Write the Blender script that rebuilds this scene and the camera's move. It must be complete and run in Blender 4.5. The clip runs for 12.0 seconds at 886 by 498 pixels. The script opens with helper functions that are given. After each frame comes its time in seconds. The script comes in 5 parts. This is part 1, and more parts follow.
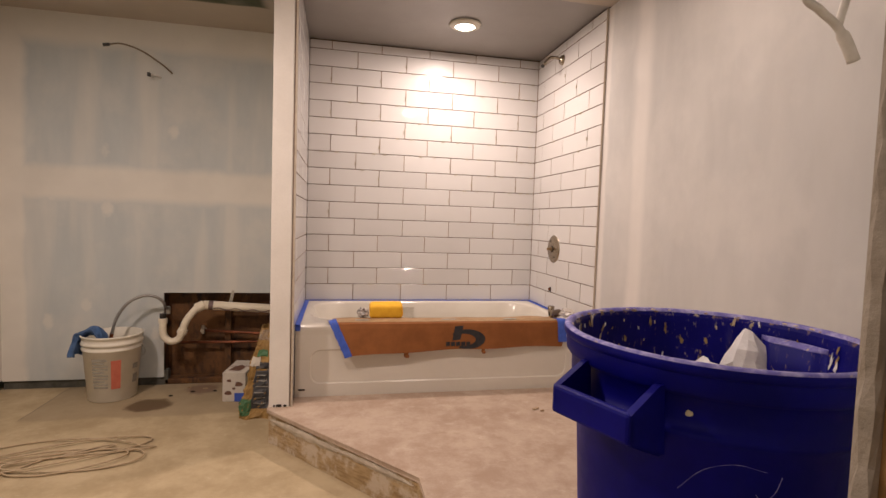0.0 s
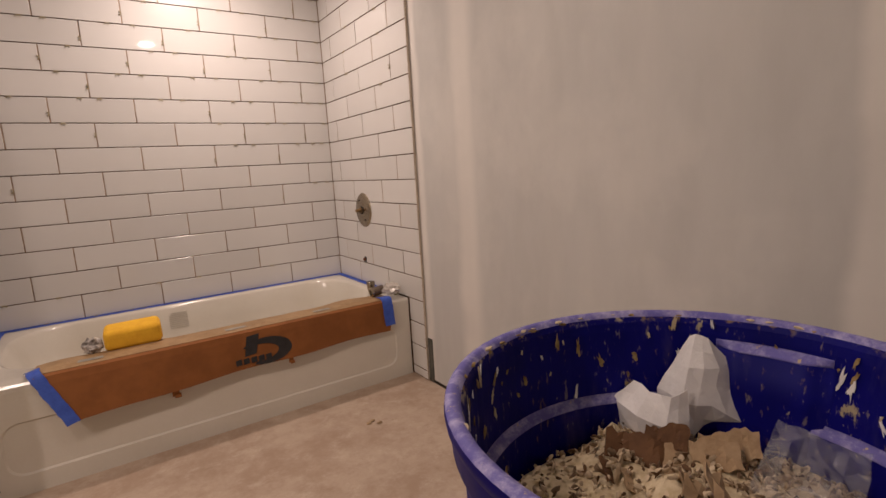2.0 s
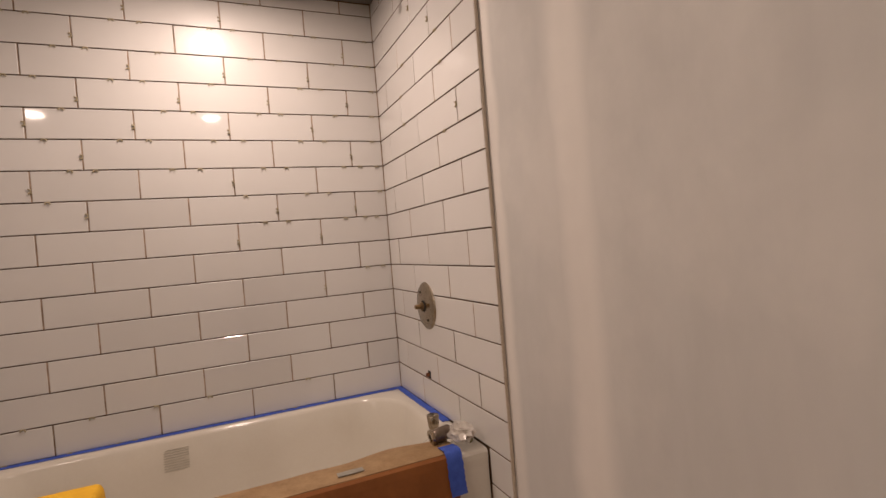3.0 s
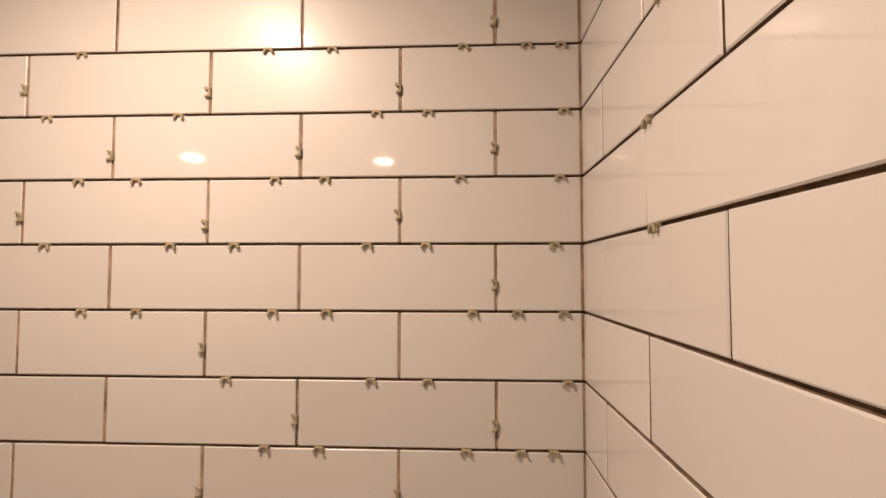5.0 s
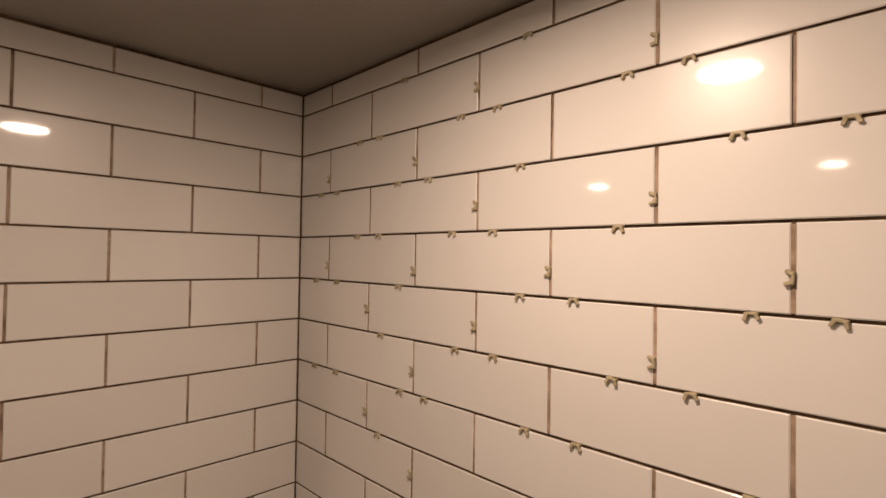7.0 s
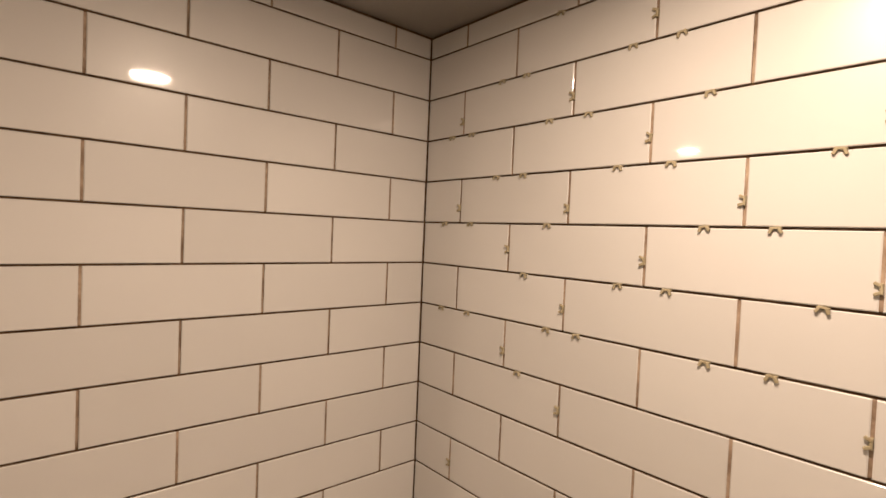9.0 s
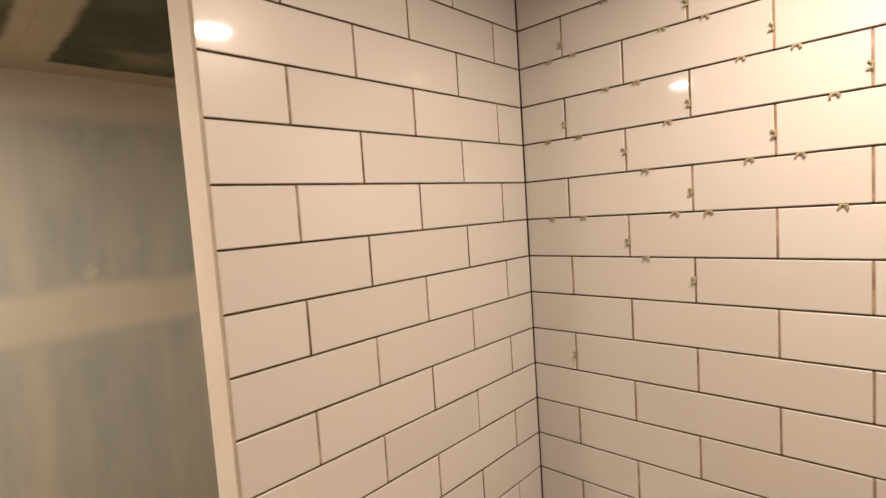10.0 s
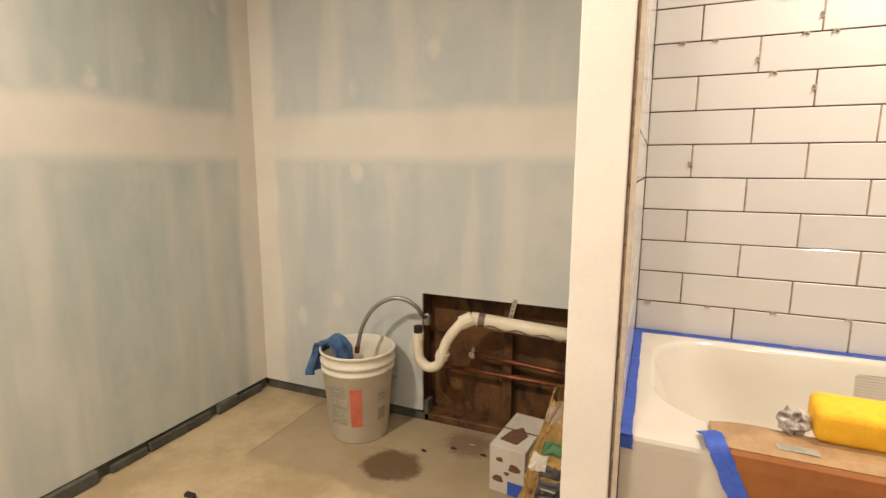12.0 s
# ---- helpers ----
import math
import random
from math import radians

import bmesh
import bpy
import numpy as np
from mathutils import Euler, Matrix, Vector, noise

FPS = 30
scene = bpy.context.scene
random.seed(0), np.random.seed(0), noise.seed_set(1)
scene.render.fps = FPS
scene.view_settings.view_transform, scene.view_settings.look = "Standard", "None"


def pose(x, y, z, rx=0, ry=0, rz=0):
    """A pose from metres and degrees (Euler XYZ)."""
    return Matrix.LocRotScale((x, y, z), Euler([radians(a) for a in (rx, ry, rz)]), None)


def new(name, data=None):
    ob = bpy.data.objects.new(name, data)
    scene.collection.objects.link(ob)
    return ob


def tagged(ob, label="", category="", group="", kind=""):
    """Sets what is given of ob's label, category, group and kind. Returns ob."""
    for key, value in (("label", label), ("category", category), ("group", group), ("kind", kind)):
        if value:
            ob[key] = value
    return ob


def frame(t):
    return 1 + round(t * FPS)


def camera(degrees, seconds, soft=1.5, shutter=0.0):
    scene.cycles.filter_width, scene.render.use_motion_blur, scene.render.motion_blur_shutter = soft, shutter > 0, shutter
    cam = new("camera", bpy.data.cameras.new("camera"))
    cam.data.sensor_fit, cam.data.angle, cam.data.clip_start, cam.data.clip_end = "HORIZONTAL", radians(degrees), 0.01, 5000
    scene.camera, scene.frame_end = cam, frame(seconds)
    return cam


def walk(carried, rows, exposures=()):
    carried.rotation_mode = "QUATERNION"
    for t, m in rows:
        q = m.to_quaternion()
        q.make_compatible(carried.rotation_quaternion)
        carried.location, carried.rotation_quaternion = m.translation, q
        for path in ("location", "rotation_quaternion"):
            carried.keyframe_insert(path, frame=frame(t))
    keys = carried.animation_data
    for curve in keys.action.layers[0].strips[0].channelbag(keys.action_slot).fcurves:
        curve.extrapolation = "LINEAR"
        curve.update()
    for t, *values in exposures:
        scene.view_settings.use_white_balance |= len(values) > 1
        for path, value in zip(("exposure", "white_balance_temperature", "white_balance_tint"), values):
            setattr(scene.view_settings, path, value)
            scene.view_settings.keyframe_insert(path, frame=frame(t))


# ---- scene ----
# ---------------------------------------------------------------- camera and walk
cam = camera(83.0, 12.0, soft=1.5)
PATH = [
    (0.0, pose(0.204, -3.277, 1.049, 86.83, -1.87, -11.62)),
    (0.5, pose(0.234, -3.205, 1.055, 82.27, 0.20, -18.16)),
    (1.0, pose(0.230, -3.038, 1.065, 83.17, -0.57, -21.52)),
    (1.5, pose(0.293, -2.797, 1.061, 82.06, 1.75, -45.61)),
    (2.0, pose(0.425, -2.685, 1.090, 80.70, 3.23, -34.35)),
    (2.5, pose(0.626, -2.408, 1.105, 87.68, 7.48, -31.26)),
    (2.7, pose(0.719, -2.264, 1.114, 88.75, 5.60, -26.71)),
    (4.3, pose(1.234, -1.176, 1.304, 89.93, 3.27, -19.61)),
    (4.5, pose(1.277, -1.041, 1.384, 92.02, 1.49, -14.66)),
    (5.0, pose(1.333, -0.780, 1.528, 92.71, -0.04, 2.82)),
    (5.5, pose(1.321, -0.703, 1.655, 93.25, -0.17, 17.23)),
    (6.0, pose(1.295, -0.673, 1.717, 93.50, -0.69, 25.97)),
    (6.5, pose(1.252, -0.658, 1.733, 90.89, -1.49, 36.29)),
    (7.0, pose(1.182, -0.661, 1.737, 90.98, -0.91, 44.88)),
    (7.5, pose(1.118, -0.675, 1.732, 92.89, -0.31, 54.74)),
    (7.7, pose(1.090, -0.688, 1.730, 93.57, -1.04, 57.76)),
    (9.3, pose(0.991, -0.909, 1.631, 86.97, -3.18, 44.85)),
    (9.5, pose(0.950, -0.988, 1.616, 87.72, -2.56, 40.89)),
    (10.0, pose(0.811, -1.218, 1.506, 85.75, 3.88, 43.12)),
    (10.5, pose(0.661, -1.395, 1.404, 85.92, 0.74, 36.25)),
    (11.0, pose(0.440, -1.509, 1.311, 84.56, 1.15, 32.42)),
    (11.5, pose(0.234, -1.689, 1.184, 84.47, 0.23, 24.11)),
    (12.0, pose(0.039, -1.825, 1.075, 80.80, -0.21, 23.04)),
]
walk(cam, PATH, exposures=[(0.0, 0.02, 5600, 10), (0.5, -0.20, 5600, 10), (1.0, -0.25, 5620, 10), (1.5, -0.43, 5650, 10), (2.1, -0.53, 5650, 10), (2.6, -0.62, 5700, 10), (4.3, -0.57, 6300, 10),
                           (5.0, -0.65, 6500, 11), (5.6, -0.79, 6600, 11), (6.4, -0.98, 6500, 10), (7.5, -0.95, 6500, 9), (9.5, -0.25, 6300, 4), (10.5, 0.08, 6000, 3), (11.5, 0.58, 5650, -2), (12.0, 0.72, 5600, -3)])

# ---------------------------------------------------------------- sizes in metres
COL, ROW = 0.3104, 0.1053          # tile pitch along and up the wall
W = 1.510                          # alcove, tile face to tile face
RIM, PLAT, CEIL = 0.52, 0.16, 2.155
TUB_Y, EDGE_Y = -0.765, -0.887     # tub front, front edge of the tiled side walls
ROOM_X, DOOR_Y = -1.670, -2.96     # far side wall of the room, wall with the doorway
# Fourth is unseen, added to brighten the left room; fifth assumed in the hall
SEEN_AND_ADDED_LAMPS = [(0.871, -0.475), (0.872, -1.87), (-0.15, -1.85), (-1.16, -1.85), (-1.0, -4.3)]

# ---------------------------------------------------------------- world and lamps
world = bpy.data.worlds.new("world")
scene.world = world
world.use_nodes = True
world.node_tree.nodes["Background"].inputs[0].default_value = (0.9, 0.75, 0.6, 1)
world.node_tree.nodes["Background"].inputs[1].default_value = 0.02
LAMP_WATTS = [17.0, 5.8, 11.5, 27.0, 12.0]
LAMP_COLOUR = (1.0, 0.724, 0.548)
for (lx, ly), watts in zip(SEEN_AND_ADDED_LAMPS, LAMP_WATTS):
    ld = bpy.data.lights.new("downlight_beam", "AREA")
    ld.shape, ld.size, ld.energy, ld.color, ld.spread = "DISK", 0.11 if ly > -1 else 0.09, watts, LAMP_COLOUR, radians(180)
    lo = new("downlight_beam", ld)
    lo.matrix_world = pose(lx, ly, CEIL - 0.022)

# ---------------------------------------------------------------- materials
class Nodes:
    def __init__(self, name):
        self.m = bpy.data.materials.new(name)
        self.m.use_nodes = True
        self.t = self.m.node_tree
        self.b = self.t.nodes["Principled BSDF"]
        self.pos = self.t.nodes.new("ShaderNodeNewGeometry").outputs["Position"]

    def put(self, sock, v):
        if hasattr(v, "is_linked"):
            self.t.links.new(v, sock)
        elif isinstance(v, (tuple, list)):
            sock.default_value = (*v, 1) if len(v) == 3 and sock.type == "RGBA" else v
        else:
            sock.default_value = v

    def math(self, op, a, b=0.0, c=0.0, clamp=False):
        n = self.t.nodes.new("ShaderNodeMath")
        n.operation, n.use_clamp = op, clamp
        for i, v in enumerate((a, b, c)):
            self.put(n.inputs[i], v)
        return n.outputs[0]

    def noise(self, scale, detail=4, rough=0.6, vec=None, stretch=None):
        n = self.t.nodes.new("ShaderNodeTexNoise")
        n.inputs["Scale"].default_value, n.inputs["Detail"].default_value, n.inputs["Roughness"].default_value = scale, detail, rough
        v = vec or self.pos
        if stretch:
            k = self.t.nodes.new("ShaderNodeVectorMath")
            k.operation = "MULTIPLY"
            self.t.links.new(v, k.inputs[0])
            k.inputs[1].default_value = stretch
            v = k.outputs[0]
        self.t.links.new(v, n.inputs["Vector"])
        return n.outputs["Fac"]

    def spots(self, scale, size):
        n = self.t.nodes.new("ShaderNodeTexVoronoi")
        n.inputs["Scale"].default_value = scale
        k = self.t.nodes.new("ShaderNodeVectorMath")
        k.operation = "MULTIPLY"
        self.t.links.new(self.pos, k.inputs[0])
        k.inputs[1].default_value = (1, 1, 0.7)
        self.t.links.new(k.outputs[0], n.inputs["Vector"])
        d = self.math("ADD", n.outputs["Distance"], self.wobble(26, size * 1.1))
        return self.ramp(d, size * 1.25, size * 0.45)

    def ramp(self, v, lo, hi):
        n = self.t.nodes.new("ShaderNodeMapRange")
        n.interpolation_type = "SMOOTHSTEP"
        self.put(n.inputs[0], v)
        a, b, x, y = (lo, hi, 0, 1) if lo < hi else (hi, lo, 1, 0)
        for i, w in enumerate((a, b, x, y)):
            n.inputs[i + 1].default_value = w
        return n.outputs[0]

    def mix(self, f, a, b):
        n = self.t.nodes.new("ShaderNodeMix")
        n.data_type = "RGBA"
        self.put(n.inputs[0], f)
        self.put(n.inputs[6], a)
        self.put(n.inputs[7], b)
        return n.outputs[2]

    def axis(self, i):
        n = self.t.nodes.new("ShaderNodeSeparateXYZ")
        self.t.links.new(self.pos, n.inputs[0])
        return n.outputs[i]

    def band(self, i, centre, half, soft, wob):
        d = self.math("ABSOLUTE", self.math("SUBTRACT", self.math("ADD", self.axis(i), wob), centre))
        return self.ramp(d, half + soft, half - soft)

    def wobble(self, scale, amount):
        return self.math("MULTIPLY", self.math("SUBTRACT", self.noise(scale, 3), 0.5), amount)

    def bump(self, h, strength=0.3, distance=0.002):
        n = self.t.nodes.new("ShaderNodeBump")
        n.inputs["Strength"].default_value, n.inputs["Distance"].default_value = strength, distance
        self.put(n.inputs["Height"], h)
        self.t.links.new(n.outputs[0], self.b.inputs["Normal"])

    def rnd(self):
        return self.t.nodes.new("ShaderNodeObjectInfo").outputs["Random"]

    def done(self, colour, rough=0.5, metal=0.0, **kw):
        self.put(self.b.inputs["Base Color"], colour)
        self.put(self.b.inputs["Roughness"], rough)
        self.put(self.b.inputs["Metallic"], metal)
        for k, v in kw.items():
            self.put(self.b.inputs[k.replace("_", " ").title().replace("Ior", "IOR")], v)
        return self.m


def simple(name, a, b, scale=20.0, rough=0.6, metal=0.0, bump=0.2, dist=0.001, fine=120.0, **kw):
    n = Nodes(name)
    f = n.math("ADD", n.math("MULTIPLY", n.noise(scale), 0.7), n.math("MULTIPLY", n.noise(fine, 6), 0.3))
    if bump:
        n.bump(n.noise(fine, 6), bump, dist)
    return n.done(n.mix(n.ramp(f, 0.3, 0.7), a, b), n.math("ADD", n.math("MULTIPLY", f, 0.12), rough - 0.06), metal, **kw)


def make_tile():
    n = Nodes("glazed white tile")
    f = n.math("ADD", n.math("MULTIPLY", n.rnd(), 0.6), n.math("MULTIPLY", n.noise(7), 0.4))
    haze = n.ramp(n.noise(3.0, 5), 0.5, 0.75)
    n.bump(n.noise(16, 2), 0.05, 0.002)
    return n.done(n.mix(f, (0.60, 0.585, 0.565), (0.69, 0.675, 0.655)), n.math("ADD", n.math("MULTIPLY", haze, 0.08), 0.34), ior=1.45, coat_weight=0.75, coat_roughness=0.05)


def make_board(name, bands, paper_a, paper_b, mud, screws, streaks=0.6):
    """Water-resistant plasterboard, with joint compound along the given bands and over the screws."""
    n = Nodes(name)
    wob = n.wobble(5, 0.045)
    mask = None
    for i, centre, half, soft in bands:
        v = n.band(i, centre, half, soft, wob)
        mask = v if mask is None else n.math("MAXIMUM", mask, v)
    streak = n.ramp(n.noise(6, 3, 0.5, stretch=(1, 1, 0.12)), 0.42, 0.72)
    haze = n.math("MULTIPLY", streak, streaks)
    cloud = n.math("MULTIPLY", n.ramp(n.noise(2.2, 5, 0.6), 0.42, 0.70), 0.5)
    mask = n.math("MAXIMUM", mask, n.math("MAXIMUM", haze, cloud)) if mask is not None else haze
    dots = n.math("MULTIPLY", n.spots(3.4, screws), 0.7)
    mask = n.math("MAXIMUM", mask, dots)
    paper = n.mix(n.ramp(n.noise(9, 5, stretch=(1, 1, 0.3)), 0.3, 0.7), paper_a, paper_b)
    mudc = n.mix(n.ramp(n.noise(5, 4, 0.5), 0.3, 0.7), mud, tuple(c * 0.93 for c in mud))
    n.bump(n.math("ADD", n.math("MULTIPLY", mask, 0.6), n.math("MULTIPLY", n.noise(60, 6), 0.3)), 0.25, 0.002)
    return n.done(n.mix(mask, paper, mudc), n.math("SUBTRACT", 0.85, n.math("MULTIPLY", mask, 0.15)))


def make_floor():
    n = Nodes("dusty concrete")
    f = n.ramp(n.noise(3, 6, 0.7), 0.35, 0.65)
    base = n.mix(f, (0.355, 0.275, 0.155), (0.48, 0.385, 0.235))
    base = n.mix(n.math("MULTIPLY", n.ramp(n.noise(22, 6, 0.7), 0.55, 0.75), 0.4), base, (0.58, 0.49, 0.34))
    edge = n.wobble(8, 0.02)
    inx = n.ramp(n.math("ADD", n.axis(0), edge), -1.332, -1.326)
    iny = n.ramp(n.math("ADD", n.axis(1), n.wobble(5, 0.08)), -0.53, -0.49)
    patch = n.math("MULTIPLY", inx, iny)
    base = n.mix(n.math("MULTIPLY", patch, 0.55), base, (0.27, 0.215, 0.135))
    seam = n.math("MULTIPLY", n.band(0, -1.328, 0.003, 0.002, edge), n.ramp(n.axis(1), -0.50, -0.47))
    base = n.mix(n.math("MULTIPLY", seam, 0.6), base, (0.14, 0.11, 0.08))
    dx = n.math("ADD", n.axis(0), 0.79)
    dy = n.math("ADD", n.axis(1), 0.350)
    d = n.math("SQRT", n.math("ADD", n.math("MULTIPLY", dx, dx), n.math("MULTIPLY", n.math("MULTIPLY", dy, dy), 1.3)))
    stain = n.ramp(n.math("ADD", d, n.wobble(14, 0.09)), 0.125, 0.09)
    base = n.mix(n.math("MULTIPLY", stain, 0.88), base, (0.095, 0.055, 0.022))
    dx = n.math("ADD", n.axis(0), 0.58)
    dy = n.math("ADD", n.axis(1), 0.10)
    d = n.math("SQRT", n.math("ADD", n.math("MULTIPLY", dx, dx), n.math("MULTIPLY", dy, dy)))
    rust = n.ramp(n.math("ADD", d, n.wobble(20, 0.1)), 0.12, 0.05)
    base = n.mix(n.math("MULTIPLY", rust, 0.7), base, (0.16, 0.09, 0.06))
    n.bump(n.math("ADD", n.noise(40, 8, 0.7), n.noise(6, 3)), 0.35, 0.003)
    return n.done(base, 0.85)


def make_platform():
    n = Nodes("dusty plywood deck")
    f = n.ramp(n.noise(5, 7, 0.75), 0.35, 0.65)
    base = n.mix(f, (0.36, 0.262, 0.188), (0.47, 0.372, 0.285))
    base = n.mix(n.math("MULTIPLY", n.ramp(n.noise(14, 7, 0.75), 0.50, 0.74), 0.40), base, (0.62, 0.53, 0.44))
    base = n.mix(n.math("MULTIPLY", n.ramp(n.noise(9, 5, 0.7, stretch=(1, 2.5, 1)), 0.58, 0.74), 0.32), base, (0.22, 0.145, 0.085))
    n.bump(n.noise(50, 8, 0.7), 0.35, 0.002)
    return n.done(base, 0.85)


def make_step():
    n = Nodes("worn timber riser with mortar smears")
    base = n.mix(n.ramp(n.noise(30, 5, stretch=(0.4, 0.4, 3)), 0.35, 0.65), (0.27, 0.18, 0.08), (0.43, 0.31, 0.16))
    base = n.mix(n.math("MULTIPLY", n.ramp(n.noise(9, 6, 0.7), 0.45, 0.6), 0.85), base, (0.55, 0.47, 0.37))
    n.bump(n.noise(30, 6), 0.4, 0.003)
    return n.done(base, 0.85)


def make_can():
    n = Nodes("scuffed blue plastic")
    base = n.mix(n.ramp(n.noise(6, 5), 0.35, 0.7), (0.0028, 0.0022, 0.115), (0.0045, 0.0038, 0.190))
    scuff = n.math("MULTIPLY", n.ramp(n.noise(55, 8, 0.75), 0.66, 0.84), 0.08)
    base = n.mix(scuff, base, (0.20, 0.18, 0.42))
    dust = n.math("MULTIPLY", n.ramp(n.noise(9, 7, 0.7, stretch=(1, 1, 0.4)), 0.55, 0.8), 0.018)
    base = n.mix(dust, base, (0.4, 0.36, 0.36))
    n.bump(n.noise(90, 4), 0.12, 0.001)
    return n.done(base, n.math("ADD", n.math("MULTIPLY", n.noise(30, 5), 0.25), 0.36), specular_ior_level=0.12)


def make_can_inside():
    n = Nodes("blue plastic spattered with joint compound")
    base = n.mix(n.ramp(n.noise(6, 5), 0.35, 0.7), (0.003, 0.0024, 0.12), (0.005, 0.004, 0.19))
    sp = n.ramp(n.noise(26, 6, 0.65, stretch=(1, 1, 0.5)), 0.635, 0.68)
    sp2 = n.math("MULTIPLY", n.ramp(n.noise(120, 4, 0.6, stretch=(1, 1, 0.35)), 0.60, 0.70), 0.40)
    smear = n.math("MULTIPLY", n.ramp(n.noise(15, 5, 0.6, stretch=(1, 1, 0.25)), 0.57, 0.75), 0.12)
    top = n.ramp(n.math("ADD", n.axis(2), n.wobble(30, 0.05)), 0.832, 0.846)
    crust = n.math("MULTIPLY", top, n.ramp(n.noise(48, 5, 0.6), 0.50, 0.58))
    c = n.mix(n.ramp(n.noise(12, 2), 0.45, 0.55), (0.30, 0.19, 0.05), (0.45, 0.38, 0.26))
    base = n.mix(smear, base, (0.30, 0.25, 0.26))
    base = n.mix(n.math("MAXIMUM", n.math("MAXIMUM", sp, sp2), crust), base, c)
    n.bump(n.math("ADD", sp, n.math("MULTIPLY", n.noise(60), 0.3)), 0.5, 0.002)
    return n.done(base, 0.55, specular_ior_level=0.14)


# Scrape marks, plus the rim's highlight painted into the pale colour
def make_rim():
    n = Nodes("scraped plastic with painted highlight")
    base = n.mix(n.ramp(n.noise(40, 6, 0.7), 0.40, 0.7), (0.13, 0.115, 0.38), (0.40, 0.37, 0.60))
    base = n.mix(n.ramp(n.noise(70, 6, 0.65), 0.62, 0.68), base, (0.50, 0.39, 0.20))
    n.bump(n.noise(60, 6), 0.4, 0.002)
    return n.done(base, 0.55, specular_ior_level=0.3)


def make_card():
    n = Nodes("corrugated cardboard")
    base = n.mix(n.ramp(n.noise(10, 5), 0.35, 0.65), (0.200, 0.066, 0.010), (0.255, 0.090, 0.017))
    base = n.mix(n.math("MULTIPLY", n.noise(160, 3, stretch=(1, 0.1, 0.1)), 0.25), base, (0.24, 0.09, 0.018))
    n.bump(n.noise(140, 3, stretch=(1, 0.05, 0.05)), 0.15, 0.001)
    return n.done(base, 0.8)


def make_cavity():
    n = Nodes("old stained brown sheathing")
    base = n.mix(n.ramp(n.noise(7, 6, 0.7), 0.35, 0.65), (0.070, 0.030, 0.008), (0.150, 0.067, 0.018))
    base = n.mix(n.ramp(n.noise(11, 6, 0.7, stretch=(1, 1, 0.4)), 0.48, 0.66), base, (0.014, 0.007, 0.004))
    n.bump(n.noise(40, 6), 0.3, 0.002)
    return n.done(base, 0.75)


def glow(name, strength):
    n = Nodes(name)
    n.put(n.b.inputs["Emission Color"], (1.0, 0.84, 0.62))
    n.put(n.b.inputs["Emission Strength"], strength)
    return n.done((0.8, 0.8, 0.8), 0.5)


MUD = (0.70, 0.672, 0.605)
TILE = make_tile()
JOINT = simple("dark thinset in open joints", (0.050, 0.026, 0.012), (0.19, 0.115, 0.062), 34, 0.9)
BOARD_BACK = make_board("plasterboard back wall", [(2, 1.20, 0.10, 0.04), (0, -1.64, 0.10, 0.03), (2, 2.12, 0.14, 0.05)], (0.465, 0.50, 0.50), (0.505, 0.535, 0.53), MUD, 0.13, 0.6)
BOARD_SIDE = make_board("plasterboard side wall", [(2, 1.20, 0.10, 0.04), (1, -0.03, 0.10, 0.03), (2, 2.12, 0.14, 0.05)], (0.415, 0.468, 0.445), (0.490, 0.530, 0.505), MUD, 0.13, 0.6)
BOARD_RIGHT = make_board("plasterboard skimmed wall", [(1, -1.22, 0.06, 0.04), (1, -2.45, 0.09, 0.02), (1, -0.90, 0.04, 0.02)], (0.50, 0.49, 0.47), (0.54, 0.53, 0.51), (0.70, 0.67, 0.63), 0.022, 0.22)
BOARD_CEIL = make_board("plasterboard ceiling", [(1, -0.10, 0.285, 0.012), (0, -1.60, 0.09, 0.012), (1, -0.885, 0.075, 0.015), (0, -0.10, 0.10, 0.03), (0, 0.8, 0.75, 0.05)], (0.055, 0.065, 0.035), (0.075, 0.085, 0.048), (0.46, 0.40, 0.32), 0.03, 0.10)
# White paint set to dark grey: the ceiling's shade is in its colour
PAINT = simple("white ceiling paint darkened for shade", (0.23, 0.212, 0.19), (0.28, 0.26, 0.235), 3, 0.34, bump=0.08)
POST = simple("white primed plaster", (0.70, 0.66, 0.60), (0.78, 0.74, 0.68), 5, 0.7, bump=0.25)
FLOOR = make_floor()
PLATFORM = make_platform()
STEP = make_step()
SILL = simple("grey sill and block", (0.05, 0.05, 0.04), (0.115, 0.11, 0.09), 14, 0.9, bump=0.5, dist=0.003)
CAVITY = make_cavity()
WOOD = simple("fir framing timber", (0.30, 0.16, 0.05), (0.42, 0.25, 0.09), 12, 0.7, bump=0.4)
# Plaster grey taken darker, so the shadow on the edge is in its colour
GREYEDGE = simple("cut plaster edge darkened for shade", (0.24, 0.205, 0.16), (0.35, 0.305, 0.245), 25, 0.9, bump=0.8, dist=0.004, fine=70)
ENAMEL = simple("white bathtub enamel", (0.63, 0.59, 0.51), (0.67, 0.635, 0.56), 4, 0.16, bump=0.02)
BLUETAPE = simple("blue masking tape", (0.030, 0.072, 0.40), (0.055, 0.115, 0.53), 40, 0.65, bump=0.3, fine=200)
CARD = make_card()
TANTAPE = simple("scuffed tan packing surface", (0.25, 0.150, 0.062), (0.38, 0.25, 0.125), 18, 0.6)
INK = simple("black printing ink", (0.012, 0.012, 0.014), (0.03, 0.028, 0.03), 30, 0.6)
SPONGE = simple("yellow cellulose sponge", (0.70, 0.37, 0.010), (0.80, 0.47, 0.018), 30, 0.9, bump=0.5, dist=0.0015, fine=220)
